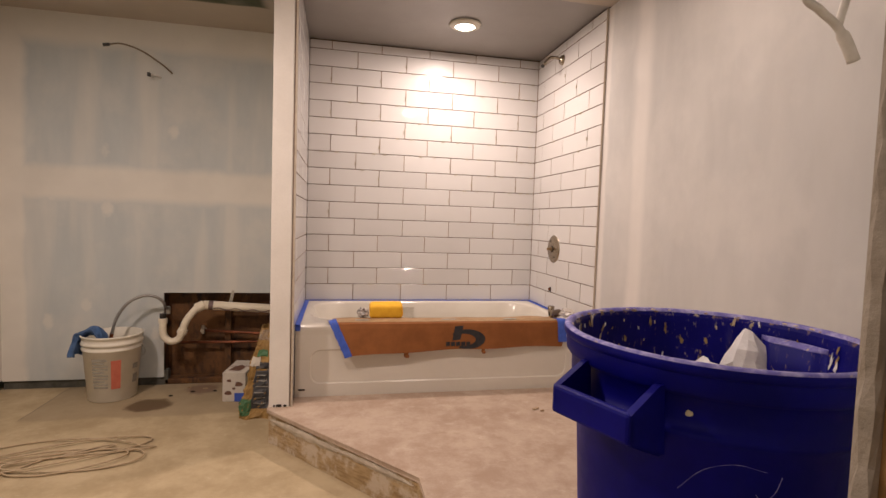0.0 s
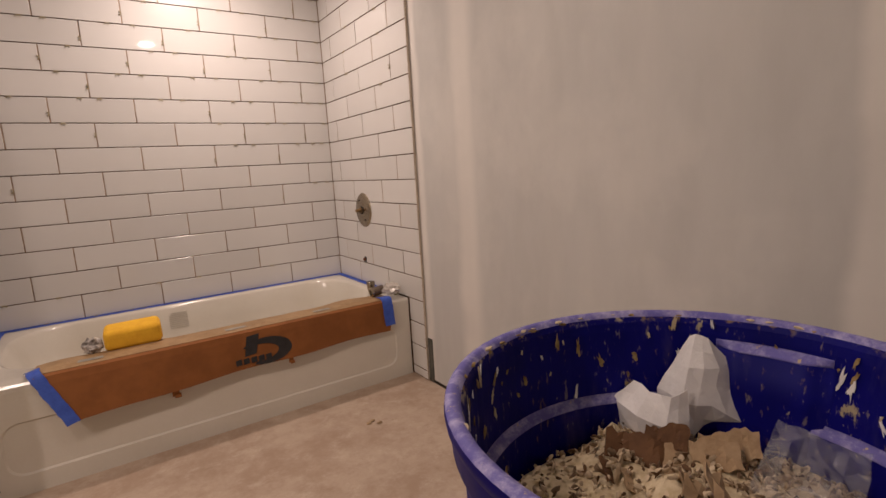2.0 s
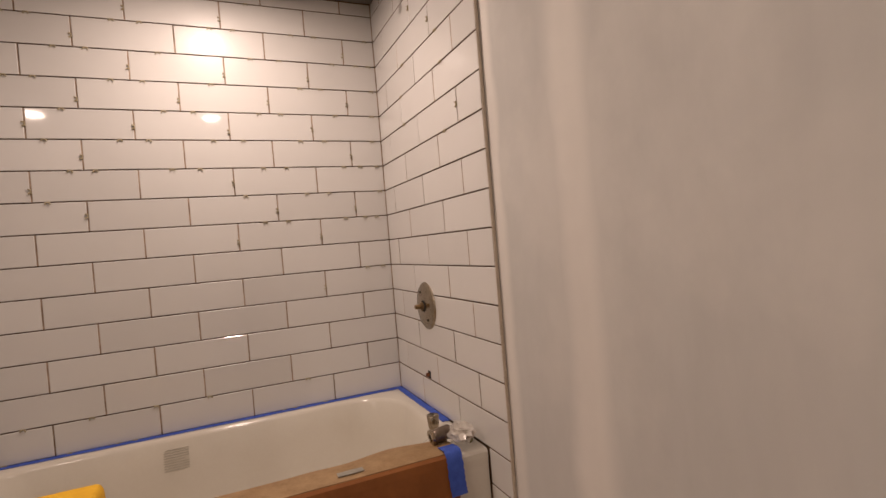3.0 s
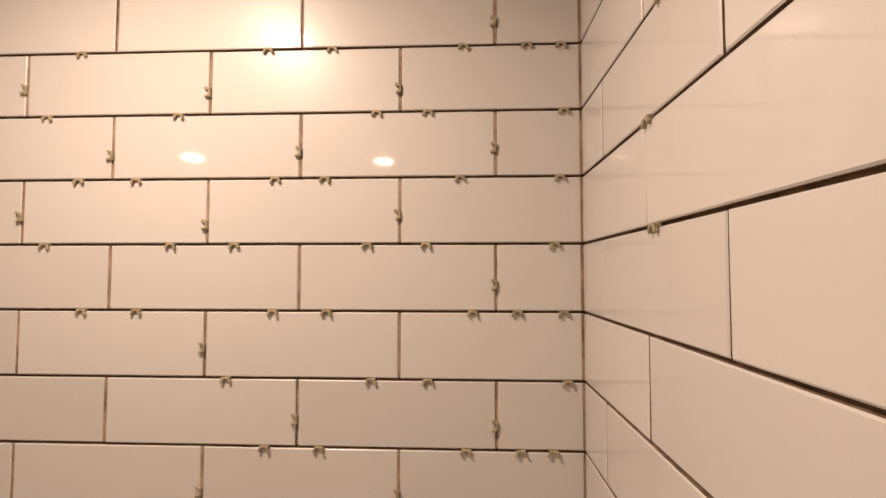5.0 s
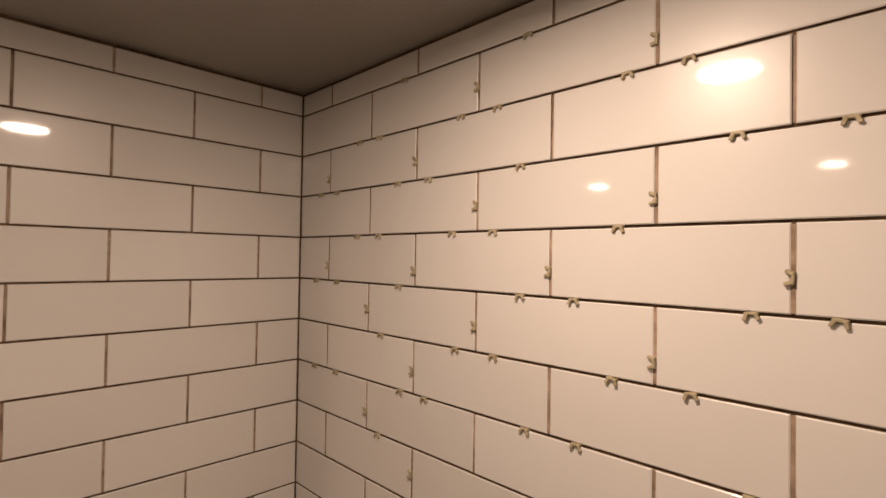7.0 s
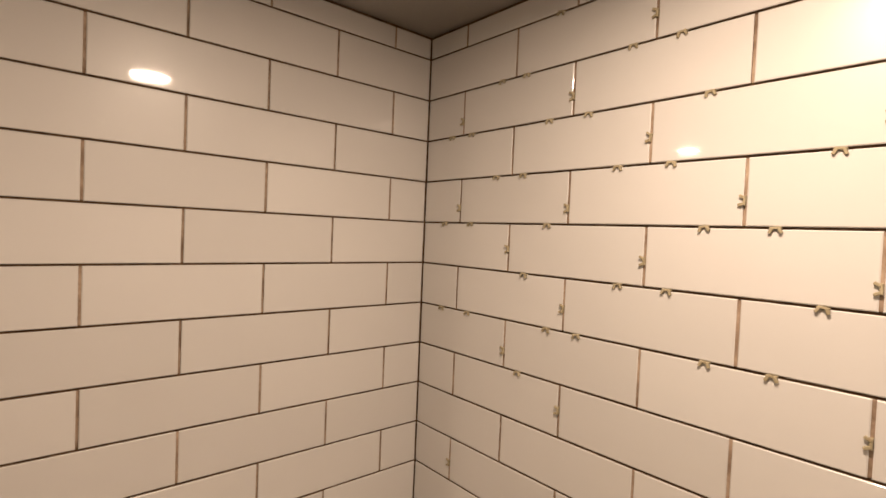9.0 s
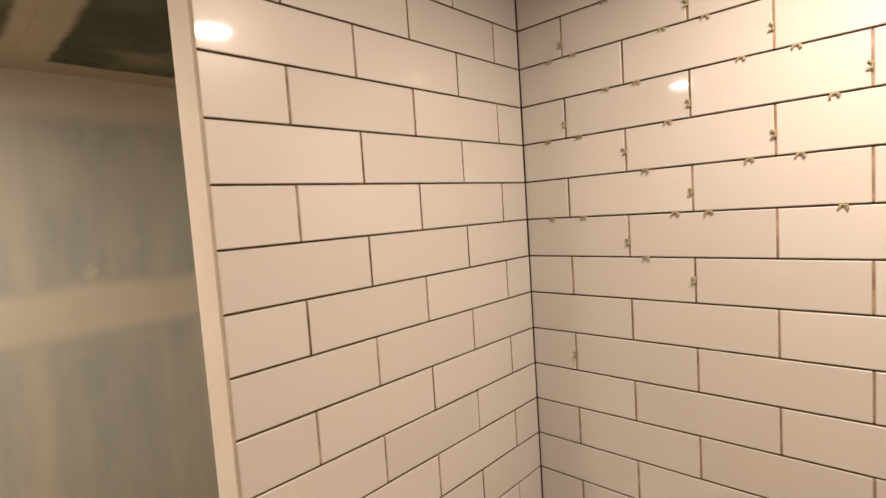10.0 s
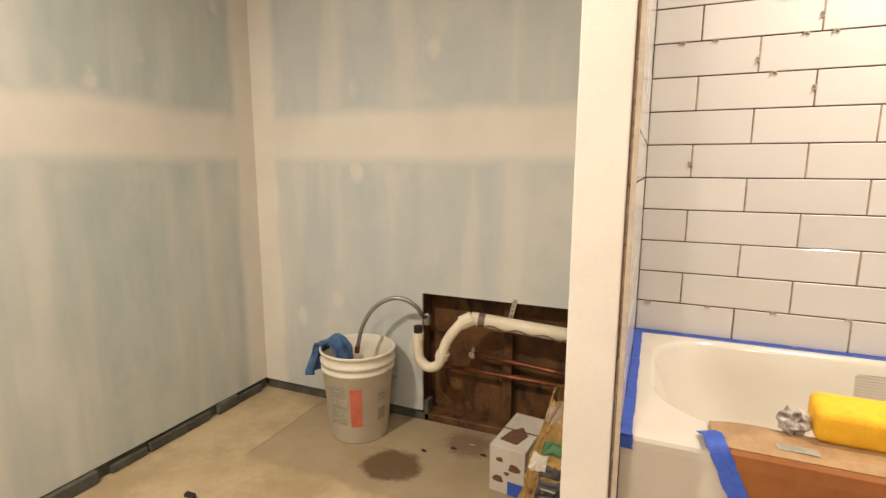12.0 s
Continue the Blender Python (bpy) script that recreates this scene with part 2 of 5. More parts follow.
NICKEL = simple("brushed nickel", (0.30, 0.25, 0.18), (0.40, 0.34, 0.26), 30, 0.24, 1.0, bump=0.05)
# Near-black stands in for shade in gaps and holes; dark parts share it
DARK = simple("near-black for shaded holes and dark parts", (0.012, 0.009, 0.007), (0.03, 0.022, 0.016), 40, 0.8)
FILL = simple("brown thinset squeezed into the upright joints", (0.16, 0.105, 0.066), (0.46, 0.35, 0.26), 22, 0.9, bump=0.5)
TILE_EDGE = simple("thinset-smeared tile edge", (0.14, 0.09, 0.055), (0.28, 0.20, 0.13), 60, 0.8)
CLIP = simple("pale plastic tile clip", (0.27, 0.225, 0.135), (0.42, 0.365, 0.245), 60, 0.6)
TRIM = simple("brass-toned edge strip", (0.42, 0.36, 0.28), (0.52, 0.45, 0.36), 30, 0.6)
CAN = make_can()
CANIN = make_can_inside()
RIMMAT = make_rim()
PAPER = simple("white paper towel", (0.76, 0.74, 0.73), (0.84, 0.82, 0.81), 20, 0.9, bump=0.7, dist=0.002, fine=90)
SCRAP = simple("torn brown cardboard", (0.26, 0.17, 0.09), (0.40, 0.29, 0.17), 20, 0.85)
DUST = simple("plaster chips", (0.50, 0.40, 0.24), (0.66, 0.56, 0.38), 60, 0.9, bump=0.6)
FOIL = simple("clear plastic film", (0.55, 0.55, 0.58), (0.7, 0.7, 0.72), 20, 0.10, alpha=0.13)
PAIL = simple("white bucket plastic", (0.64, 0.60, 0.50), (0.72, 0.68, 0.58), 8, 0.45, bump=0.1)
RED = simple("red label print", (0.46, 0.11, 0.06), (0.54, 0.16, 0.10), 30, 0.5)
LABEL = simple("grey label print", (0.23, 0.215, 0.18), (0.36, 0.34, 0.29), 40, 0.5)
NOTICE = simple("faint grey print", (0.50, 0.47, 0.41), (0.56, 0.53, 0.46), 40, 0.3)
RAG = simple("blue cotton rag", (0.045, 0.095, 0.22), (0.085, 0.15, 0.30), 30, 0.95, bump=0.5)
PVC = simple("cream drain pipe", (0.68, 0.62, 0.48), (0.76, 0.70, 0.57), 20, 0.35, bump=0.05)
PRIMER = simple("purple pipe primer", (0.10, 0.065, 0.065), (0.20, 0.14, 0.12), 30, 0.5)
COPPER = simple("tarnished copper pipe", (0.15, 0.06, 0.032), (0.30, 0.105, 0.05), 14, 0.48, 0.8)
STEEL = simple("galvanised steel", (0.40, 0.39, 0.36), (0.52, 0.50, 0.46), 30, 0.35, 0.9)
HOSE = simple("braided steel hose", (0.20, 0.19, 0.18), (0.42, 0.41, 0.39), 300, 0.4, 0.7, fine=500)
OCHRE = simple("dried ochre splashes", (0.20, 0.115, 0.035), (0.42, 0.31, 0.14), 90, 0.85, bump=0.5)
DARKCARD = simple("wet dark brown cardboard", (0.075, 0.032, 0.010), (0.14, 0.066, 0.024), 20, 0.8)
BOX = simple("white printed carton", (0.50, 0.46, 0.40), (0.60, 0.56, 0.49), 15, 0.7)
PRINT = simple("brown carton print", (0.11, 0.05, 0.03), (0.16, 0.08, 0.05), 30, 0.7)
BAGTAN = simple("tan paper sack", (0.20, 0.115, 0.028), (0.38, 0.24, 0.075), 22, 0.75, bump=0.4)
BAGDARK = simple("dark printed sack panel", (0.03, 0.03, 0.035), (0.06, 0.06, 0.065), 12, 0.6)
GREEN = simple("green printed sack panel", (0.04, 0.11, 0.04), (0.065, 0.16, 0.065), 20, 0.6)
CORD = simple("tan extension cord", (0.36, 0.27, 0.16), (0.46, 0.36, 0.23), 40, 0.6)
CABLE = simple("white sheathed cable", (0.58, 0.55, 0.49), (0.68, 0.65, 0.59), 30, 0.5)
STUB = simple("dusty brown cable sheath", (0.13, 0.095, 0.055), (0.20, 0.15, 0.09), 40, 0.6)
BLACK = simple("black cable sheath", (0.015, 0.014, 0.013), (0.03, 0.028, 0.026), 40, 0.5)
GLOW = glow("downlight lens", 14.0)

# ---------------------------------------------------------------- helpers of this scene
def finish(bm, name, material, smooth=False):
    me = bpy.data.meshes.new(name)
    bmesh.ops.recalc_face_normals(bm, faces=bm.faces)
    for f in bm.faces:
        f.smooth = smooth
    bm.to_mesh(me)
    bm.free()
    me.materials.append(material)
    return me


def part(name, bm, material, parent=None, label="", smooth=False):
    ob = new(name, finish(bm, name, material, smooth))
    ob.parent = parent
    if label:
        ob["label"] = label
    return ob


def thing(name, at, label, category, group="", kind=""):
    ob = new(name)
    ob.location = at
    ob.empty_display_size = 0.05
    return tagged(ob, label, category, group, kind)


def box(x0, y0, z0, x1, y1, z1, bevel=0.0, segs=1, bm=None):
    out = bmesh.new() if bm is None else bm
    m = Matrix.Translation(((x0 + x1) / 2, (y0 + y1) / 2, (z0 + z1) / 2)) @ Matrix.Diagonal((x1 - x0, y1 - y0, z1 - z0, 1))
    got = bmesh.ops.create_cube(out, size=1, matrix=m)
    if bevel:
        es = list({e for v in got["verts"] for e in v.link_edges})
        bmesh.ops.bevel(out, geom=es, offset=bevel, segments=segs, affect="EDGES", profile=0.5)
    return out


def lathe(profile, n=48, bm=None, at=(0, 0, 0), turn=None):
    """A turned shape from (radius, height) pairs."""
    out = bmesh.new() if bm is None else bm
    m = Matrix.Translation(at) @ (turn or Matrix())
    rings = []
    for r, z in profile:
        if r < 1e-5:
            rings.append([out.verts.new(m @ Vector((0, 0, z)))])
        else:
            rings.append([out.verts.new(m @ Vector((r * math.cos(a), r * math.sin(a), z))) for a in (2 * math.pi * i / n for i in range(n))])
    for a, b in zip(rings, rings[1:]):
        for i in range(n):
            j = (i + 1) % n
            if len(a) == 1 and len(b) == 1:
                continue
            if len(a) == 1:
                out.faces.new((a[0], b[i], b[j]))
            elif len(b) == 1:
                out.faces.new((a[i], a[j], b[0]))
            else:
                out.faces.new((a[i], a[j], b[j], b[i]))
    return out


def spline(points, steps=8):
    ps = [Vector(p) for p in points]
    ps = [ps[0] * 2 - ps[1]] + ps + [ps[-1] * 2 - ps[-2]]
    out = []
    for i in range(1, len(ps) - 2):
        a, b, c, d = ps[i - 1 : i + 3]
        for k in range(steps):
            t = k / steps
            out.append(0.5 * (2 * b + (c - a) * t + (2 * a - 5 * b + 4 * c - d) * t * t + (3 * b - a - 3 * c + d) * t**3))
    return out + [ps[-2]]


def tube(points, radius, n=10, bm=None):
    """A pipe along points; radius is a number or a function of the way along."""
    out = bmesh.new() if bm is None else bm
    ps, rings = [Vector(p) for p in points], []
    side = None
    for i, p in enumerate(ps):
        d = (ps[min(i + 1, len(ps) - 1)] - ps[max(i - 1, 0)]).normalized()
        if side is None:
            side = d.orthogonal().normalized()
        side = (side - d * side.dot(d)).normalized()
        up = d.cross(side)
        r = radius(i / (len(ps) - 1)) if callable(radius) else radius
        rings.append([out.verts.new(p + (side * math.cos(a) + up * math.sin(a)) * r) for a in (2 * math.pi * k / n for k in range(n))])
    for a, b in zip(rings, rings[1:]):
        for i in range(n):
            out.faces.new((a[i], a[(i + 1) % n], b[(i + 1) % n], b[i]))
    out.faces.new(rings[0])
    out.faces.new(rings[-1])
    return out


def sheet(points_grid, thick=0.0, bm=None):
    """A skin over a grid of points, given some thickness along its normals."""
    out = bmesh.new() if bm is None else bm
    vs = [[out.verts.new(p) for p in row] for row in points_grid]
    fs = []
    for a, b in zip(vs, vs[1:]):
        for i in range(len(a) - 1):
            fs.append(out.faces.new((a[i], a[i + 1], b[i + 1], b[i])))
    if thick:
        out.normal_update()
        bmesh.ops.solidify(out, geom=fs, thickness=thick)
    return out


def outline(points, height, bm=None, m=None):
    """A flat shape from a closed outline in x, y, raised by height."""
    out = bmesh.new() if bm is None else bm
    m = m or Matrix()
    lo = [out.verts.new(m @ Vector((x, y, 0))) for x, y in points]
    hi = [out.verts.new(m @ Vector((x, y, height))) for x, y in points]
    out.faces.new(lo)
    out.faces.new(hi)
    for i in range(len(lo)):
        j = (i + 1) % len(lo)
        out.faces.new((lo[i], lo[j], hi[j], hi[i]))
    return out


# ---------------------------------------------------------------- setting
def structure(name, bm, material, label, category="wall"):
    return tagged(part(name, bm, material), label, category, kind="structure")


HALL_Y = -5.2
floor = structure("floor", box(ROOM_X - 0.2, HALL_Y, -0.2, W + 0.2, 0.2, 0.0), FLOOR, "dusty beige concrete floor with a dark damp stain", "floor")

# raised deck under the tub, with its slanting front
deck_line = [(-0.100, -0.900), (0.488, -1.603), (0.485, DOOR_Y), (W + 0.014, DOOR_Y), (W + 0.014, -0.005), (-0.100, -0.005)]
deck = structure("floor_platform", outline(deck_line[::-1], PLAT - 0.022, m=Matrix.Translation((0, 0, 0.001))), STEP, "raised timber deck with mortar-smeared slanting front", "floor")
top_line = [(-0.108, -0.907), (0.494, -1.613), (0.491, DOOR_Y), (W + 0.014, DOOR_Y), (W + 0.014, -0.005), (-0.108, -0.005)]
bm = outline(top_line[::-1], 0.019, m=Matrix.Translation((0, 0, PLAT - 0.019)))
bmesh.ops.bevel(bm, geom=list(bm.edges), offset=0.003, segments=1, affect="EDGES")
part("deck_top", bm, PLATFORM, deck, "dusty plaster-marked plywood top")
bm = bmesh.new()
a, b = Vector((-0.104, -0.9035, 0)), Vector((0.491, -1.608, 0))
d = (b - a).normalized()
side = Vector((d.y, -d.x, 0))
for s0, s1, z0, z1, seed in ((0.02, 0.50, 0.098, 0.132, 1), (0.46, 0.90, 0.108, 0.134, 2)):
    n = 22
    top, low = [], []
    for k in range(n + 1):
        p = a + d * (s0 + (s1 - s0) * k / n)
        ease = math.sin(math.pi * k / n) ** 0.4
        mid, half = (z0 + z1) / 2, (z1 - z0) / 2 * ease
        w = noise.noise(Vector((k * 0.5, seed * 7, 0)))
        low.append(p + side * 0.0005 + Vector((0, 0, mid - half * (1 + 0.6 * w))))
        top.append(p + side * (0.0025 + 0.002 * w) + Vector((0, 0, mid + half * (1 + 0.4 * noise.noise(Vector((k * 0.6, seed * 5, 3)))))))
    sheet([low, [(u + v) / 2 + side * 0.003 for u, v in zip(low, top)], top], 0.002, bm)
part("mortar_smear", bm, simple("dried mortar", (0.42, 0.36, 0.28), (0.58, 0.51, 0.42), 20, 0.95, bump=0.8, dist=0.004), deck, "dried grey mortar ridge")

# back wall of the room with the cut-out for the drain
CUT = (-0.823, -0.085, 0.035, 0.566)
wall_back = structure("wall_back", box(ROOM_X, -0.012, CUT[3], -0.085, 0.0, CEIL), BOARD_BACK, "grey-green plasterboard wall with cream joint compound")
part("board_below", box(ROOM_X, -0.012, 0.05, CUT[0], 0.0, CUT[3]), BOARD_BACK, wall_back)
part("sill_strip", box(ROOM_X, 0.002, 0.0, CUT[0] + 0.02, 0.05, 0.09), SILL, wall_back, "dark grey sill behind the raised board")
part("wall_core", box(ROOM_X, 0.0005, CUT[3] + 0.02, -0.085, 0.12, CEIL), SILL, wall_back)
part("wall_core", box(ROOM_X, 0.0505, 0.0, CUT[0] - 0.02, 0.12, CUT[3] + 0.0195), SILL, wall_back)
part("cavity_back", box(CUT[0] - 0.02, 0.085, 0.0, -0.085, 0.12, CUT[3] + 0.0195), CAVITY, wall_back, "brown stained sheathing inside the cut-out")
part("cavity_plate", box(CUT[0], 0.002, 0.0, -0.085, 0.084, 0.034, 0.004), CAVITY, wall_back)
part("cavity_stud", box(-0.49, 0.046, 0.0345, -0.452, 0.084, CUT[3] + 0.019, 0.002), CAVITY, wall_back)
part("cavity_stud", box(CUT[0] - 0.019, 0.002, 0.035, CUT[0] - 0.002, 0.084, CUT[3] + 0.019), CAVITY, wall_back)

wall_side = structure("wall_left", box(ROOM_X - 0.012, HALL_Y, 0.055, ROOM_X, -0.012, CEIL), BOARD_SIDE, "grey-green plasterboard wall with vertical trowel streaks")
part("sill_strip", box(ROOM_X - 0.05, HALL_Y, 0.0, ROOM_X - 0.0125, -0.012, 0.09), SILL, wall_side, "dark grey sill under the board")
part("wall_core", box(ROOM_X - 0.14, HALL_Y, 0.0905, ROOM_X - 0.0125, 0.12, CEIL), SILL, wall_side)
bm = bmesh.new()
rng = random.Random(4)
y = -0.05
while y > -2.8:
    L = rng.uniform(0.1, 0.34)
    box(ROOM_X - 0.012, y - L, 0.0, ROOM_X + rng.uniform(0.004, 0.014), y, rng.uniform(0.028, 0.055), 0.006, 1, bm)
    y -= L + rng.uniform(-0.01, 0.05)
part("sill_lump", bm, SILL, wall_side, "rough grey sill edge standing proud")

# right wall, and the wall with the doorway behind the start of the walk
RX = W + 0.012
wall_right = structure("wall_right", box(RX, HALL_Y, PLAT + 0.014, RX + 0.013, EDGE_Y + 0.004, CEIL), BOARD_RIGHT, "pale skimmed plasterboard wall with taped joints")
part("wall_core", box(RX + 0.0135, HALL_Y, 0.0, RX + 0.12, 0.12, CEIL), SILL, wall_right)
# Dark strip added in place of the shadowed gap beside the tile edge
part("foot_shade_strip", box(RX - 0.0045, EDGE_Y - 0.040, PLAT + 0.001, RX - 0.0005, EDGE_Y - 0.008, PLAT + 0.20, 0.0015), SILL, wall_right, "dark strip added for the shadowed gap at the foot")
# Solid near-black strip painting the shade under the raised board
part("board_gap_shade", box(RX + 0.001, DOOR_Y, PLAT, RX + 0.0132, EDGE_Y, PLAT + 0.0135), DARK, wall_right)
JX = 0.620
wall_door = structure("wall_front", box(JX + 0.006, DOOR_Y - 0.0005, 0.0, RX, DOOR_Y + 0.012, CEIL), BOARD_SIDE, "framed wall beside the doorway")
part("stud", box(JX + 0.011, DOOR_Y - 0.095, 0.0, JX + 0.070, DOOR_Y - 0.001, CEIL, 0.003), WOOD, wall_door, "bare fir door stud")
part("stud", box(JX + 0.0705, DOOR_Y - 0.095, 0.0, JX + 0.108, DOOR_Y - 0.001, CEIL, 0.003), WOOD, wall_door, "bare fir door stud")
part("wall_core", box(JX + 0.1085, DOOR_Y - 0.095, 0.0, RX, DOOR_Y - 0.001, CEIL), BOARD_SIDE, wall_door)
rng = random.Random(8)
n = 90
cols = []
for i in range(n + 1):
    z = CEIL * i / n
    w = rng.uniform(-0.0028, 0.0028)
    cols.append([(JX + 0.005, DOOR_Y + 0.012, z), (JX + w, DOOR_Y + 0.004, z), (JX + w * 0.6 + 0.001, DOOR_Y - 0.006 + w, z), (JX + 0.006, DOOR_Y - 0.008 + w * 0.5, z), (JX + 0.0105, DOOR_Y - 0.007, z)])
part("cut_board_edge", sheet(cols, 0.004), GREYEDGE, wall_door, "ragged grey cut edge of the board, darkened for shade")
part("far_board", box(ROOM_X, DOOR_Y - 0.10, 0.0, -0.36, DOOR_Y, CEIL), BOARD_SIDE, wall_door)
part("lintel", box(-0.3595, DOOR_Y - 0.10, 2.05, JX - 0.004, DOOR_Y, CEIL), WOOD, wall_door)
structure("wall_hall", box(ROOM_X, HALL_Y - 0.1, 0.0, RX, HALL_Y, CEIL), BOARD_SIDE, "plasterboard wall closing the hall")

# partition between room and tub
part_wall = structure("wall_partition", box(-0.102, EDGE_Y + 0.002, 0.0, -0.010, 0.0, CEIL, 0.004, 2), POST, "white plastered wall end beside the tub")
bm = bmesh.new()
for x0, x1, z in ((-0.070, -0.045, PLAT + 0.006), (-0.036, -0.022, PLAT + 0.004), (-0.082, -0.074, PLAT + 0.005)):
    box(x0, EDGE_Y - 0.001, PLAT, x1, EDGE_Y + 0.01, z + 0.006, 0.002, 1, bm)
part("chip", bm, DARK, part_wall, "dark chip at the foot")

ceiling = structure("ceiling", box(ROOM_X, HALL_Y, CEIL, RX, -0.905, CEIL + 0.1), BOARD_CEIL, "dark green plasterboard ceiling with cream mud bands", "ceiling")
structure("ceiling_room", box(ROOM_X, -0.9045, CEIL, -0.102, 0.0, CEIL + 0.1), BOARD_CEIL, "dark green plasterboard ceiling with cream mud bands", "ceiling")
structure("ceiling_alcove", box(-0.1015, -0.9045, CEIL + 0.004, RX, 0.12, CEIL + 0.1), PAINT, "white painted ceiling over the tub, darkened for shade", "ceiling")

# ---------------------------------------------------------------- tub
def rounded(cx, cy, hx, hy, r, n=15):
    pts = []
    for k, (sx, sy) in enumerate(((1, 1), (-1, 1), (-1, -1), (1, -1))):
        for i in range(n + 1):
            a = math.pi / 2 * (k + i / n)
            pts.append((cx + sx * (hx - r) + r * math.cos(a), cy + sy * (hy - r) + r * math.sin(a)))
    return pts


def loft(loops, bm, cap=True):
    rings = [[bm.verts.new(p) for p in L] for L in loops]
    for a, b in zip(rings, rings[1:]):
        for i in range(len(a)):
            j = (i + 1) % len(a)
            bm.faces.new((a[i], a[j], b[j], b[i]))
    if cap:
        bm.faces.new(rings[-1])
    return rings


def bathtub():
    t = thing("bathtub", (W / 2, -0.38, PLAT), "white enamelled alcove bathtub with recessed apron panel", "bathtub")
    m = Matrix.Translation((-W / 2, 0.38, -PLAT))
    bm = bmesh.new()
    x0, x1, y0, y1 = 0.003, W - 0.003, TUB_Y + 0.014, -0.003
    cx, cy, hx, hy = (x0 + x1) / 2, (y0 + y1) / 2, (x1 - x0) / 2, (y1 - y0) / 2
    bx, by = 0.755, -0.352
    loops = [[(x, y, RIM - 0.003) for x, y in rounded(cx, cy, hx, hy, 0.004)],
             [(x, y, RIM + 0.001) for x, y in rounded(bx, by, 0.702, 0.306, 0.20)],
             [(x, y, RIM - 0.003) for x, y in rounded(bx, by, 0.694, 0.298, 0.196)],
             [(x, y, RIM - 0.014) for x, y in rounded(bx, by, 0.687, 0.291, 0.192)],
             [(x, y, RIM - 0.10) for x, y in rounded(bx + 0.012, by, 0.662, 0.278, 0.18)],
             [(x, y, RIM - 0.22) for x, y in rounded(bx + 0.035, by, 0.612, 0.258, 0.16)],
             [(x, y, RIM - 0.30) for x, y in rounded(bx + 0.055, by, 0.560, 0.232, 0.14)],
             [(x, y, RIM - 0.325) for x, y in rounded(bx + 0.07, by, 0.50, 0.185, 0.10)]]
    loft(loops, bm)
    bmesh.ops.transform(bm, matrix=m, verts=bm.verts)
    basin = part("basin", bm, ENAMEL, t, smooth=True)
    # apron with rolled top edge and a shallow recessed panel
    bm = bmesh.new()
    yf = TUB_Y
    prof = [(yf + 0.014, RIM - 0.003), (yf + 0.006, RIM - 0.005), (yf + 0.001, RIM - 0.012), (yf, RIM - 0.026), (yf + 0.002, RIM - 0.05)]
    sheet([[(x, y, z) for x in (0.003, W - 0.003)] for y, z in prof], 0, bm)
    zt, zb = RIM - 0.05, PLAT
    def rect(mx, lo, hi, depth, r):
        return [(x, yf + 0.002 + depth, z) for x, z in rounded(W / 2, (lo + hi) / 2, W / 2 - mx, (hi - lo) / 2, r, 8)]
    loft([rect(0.003, zb, zt, 0, 0.002), rect(0.075, zb + 0.062, zt - 0.075, 0, 0.05), rect(0.081, zb + 0.068, zt - 0.081, 0.0045, 0.045), rect(0.10, zb + 0.085, zt - 0.095, 0.005, 0.04)], bm)
    bmesh.ops.transform(bm, matrix=m, verts=bm.verts)
    part("apron", bm, ENAMEL, t, "glossy apron with a shallow recessed panel", smooth=False)
    bm = box(0.004, TUB_Y + 0.004, PLAT - 0.001, W - 0.004, TUB_Y + 0.02, PLAT + 0.006)
    bmesh.ops.transform(bm, matrix=m, verts=bm.verts)
    part("base_gap", bm, JOINT, t, "dark gap under the apron")
    bm = bmesh.new()
    box(0.020, TUB_Y - 0.003, PLAT + 0.032, 0.052, TUB_Y + 0.008, PLAT + 0.040, 0.002, 1, bm)
    bmesh.ops.transform(bm, matrix=m, verts=bm.verts)
    part("foot_screw", bm, DARK, t, "dark fixing slot low on the apron")
    # printed notice on the far inside wall
    bm = bmesh.new()
    for i in range(9):
        z = RIM - 0.040 - i * 0.0085
        f = (RIM - z) / 0.1
        y = by + 0.291 - 0.013 * (f * 0.1 - 0.014) / 0.086 - 0.0012
        box(0.612 + (0.0 if i else 0.006), y - 0.0006, z, 0.690 - (0.012 if i == 4 else 0), y + 0.001, z + 0.0035, 0, 1, bm)
    bmesh.ops.transform(bm, matrix=m, verts=bm.verts)
    part("printed_notice", bm, NOTICE, basin, "grey printed notice in bars of small lines")
    return t


bathtub()


def tape_strip(points, width_dir, width, label, name="masking_tape", mat=None, thick=0.0012, n=40, jag=0.0015, seed=1):
    """A strip of tape along points, with slightly torn ends."""
    rng = random.Random(seed)
    ps = spline(points, max(2, n // (len(points) - 1)))
    wd = Vector(width_dir).normalized()
    cols = [[p + wd * rng.uniform(-jag, jag), p + wd * (width + rng.uniform(-jag, jag))] for p in ps]
    ob = part(name, sheet(cols, thick), mat or BLUETAPE)
    return tagged(ob, label, "tape", "masking tape on the tub")


TZ = RIM + 0.0015
tape_strip([(0.001, -0.0004, TZ), (0.7, -0.0004, TZ), (W - 0.001, -0.0004, TZ)], (0, -1, 0), 0.026, "blue masking tape along the tub's back edge", seed=2)
tape_strip([(0.0006, -0.03, TZ), (0.0006, -0.4, TZ), (0.0006, -0.735, TZ), (0.002, -0.762, TZ - 0.004), (0.003, -0.772, TZ - 0.03)], (1, 0, 0), 0.024, "blue masking tape along the tub's end edge", seed=3)
tape_strip([(W - 0.0006, -0.03, TZ), (W - 0.0006, -0.3, TZ), (W - 0.0006, -0.50, TZ)], (-1, 0, 0), 0.026, "blue masking tape along the tub's end edge", seed=4)


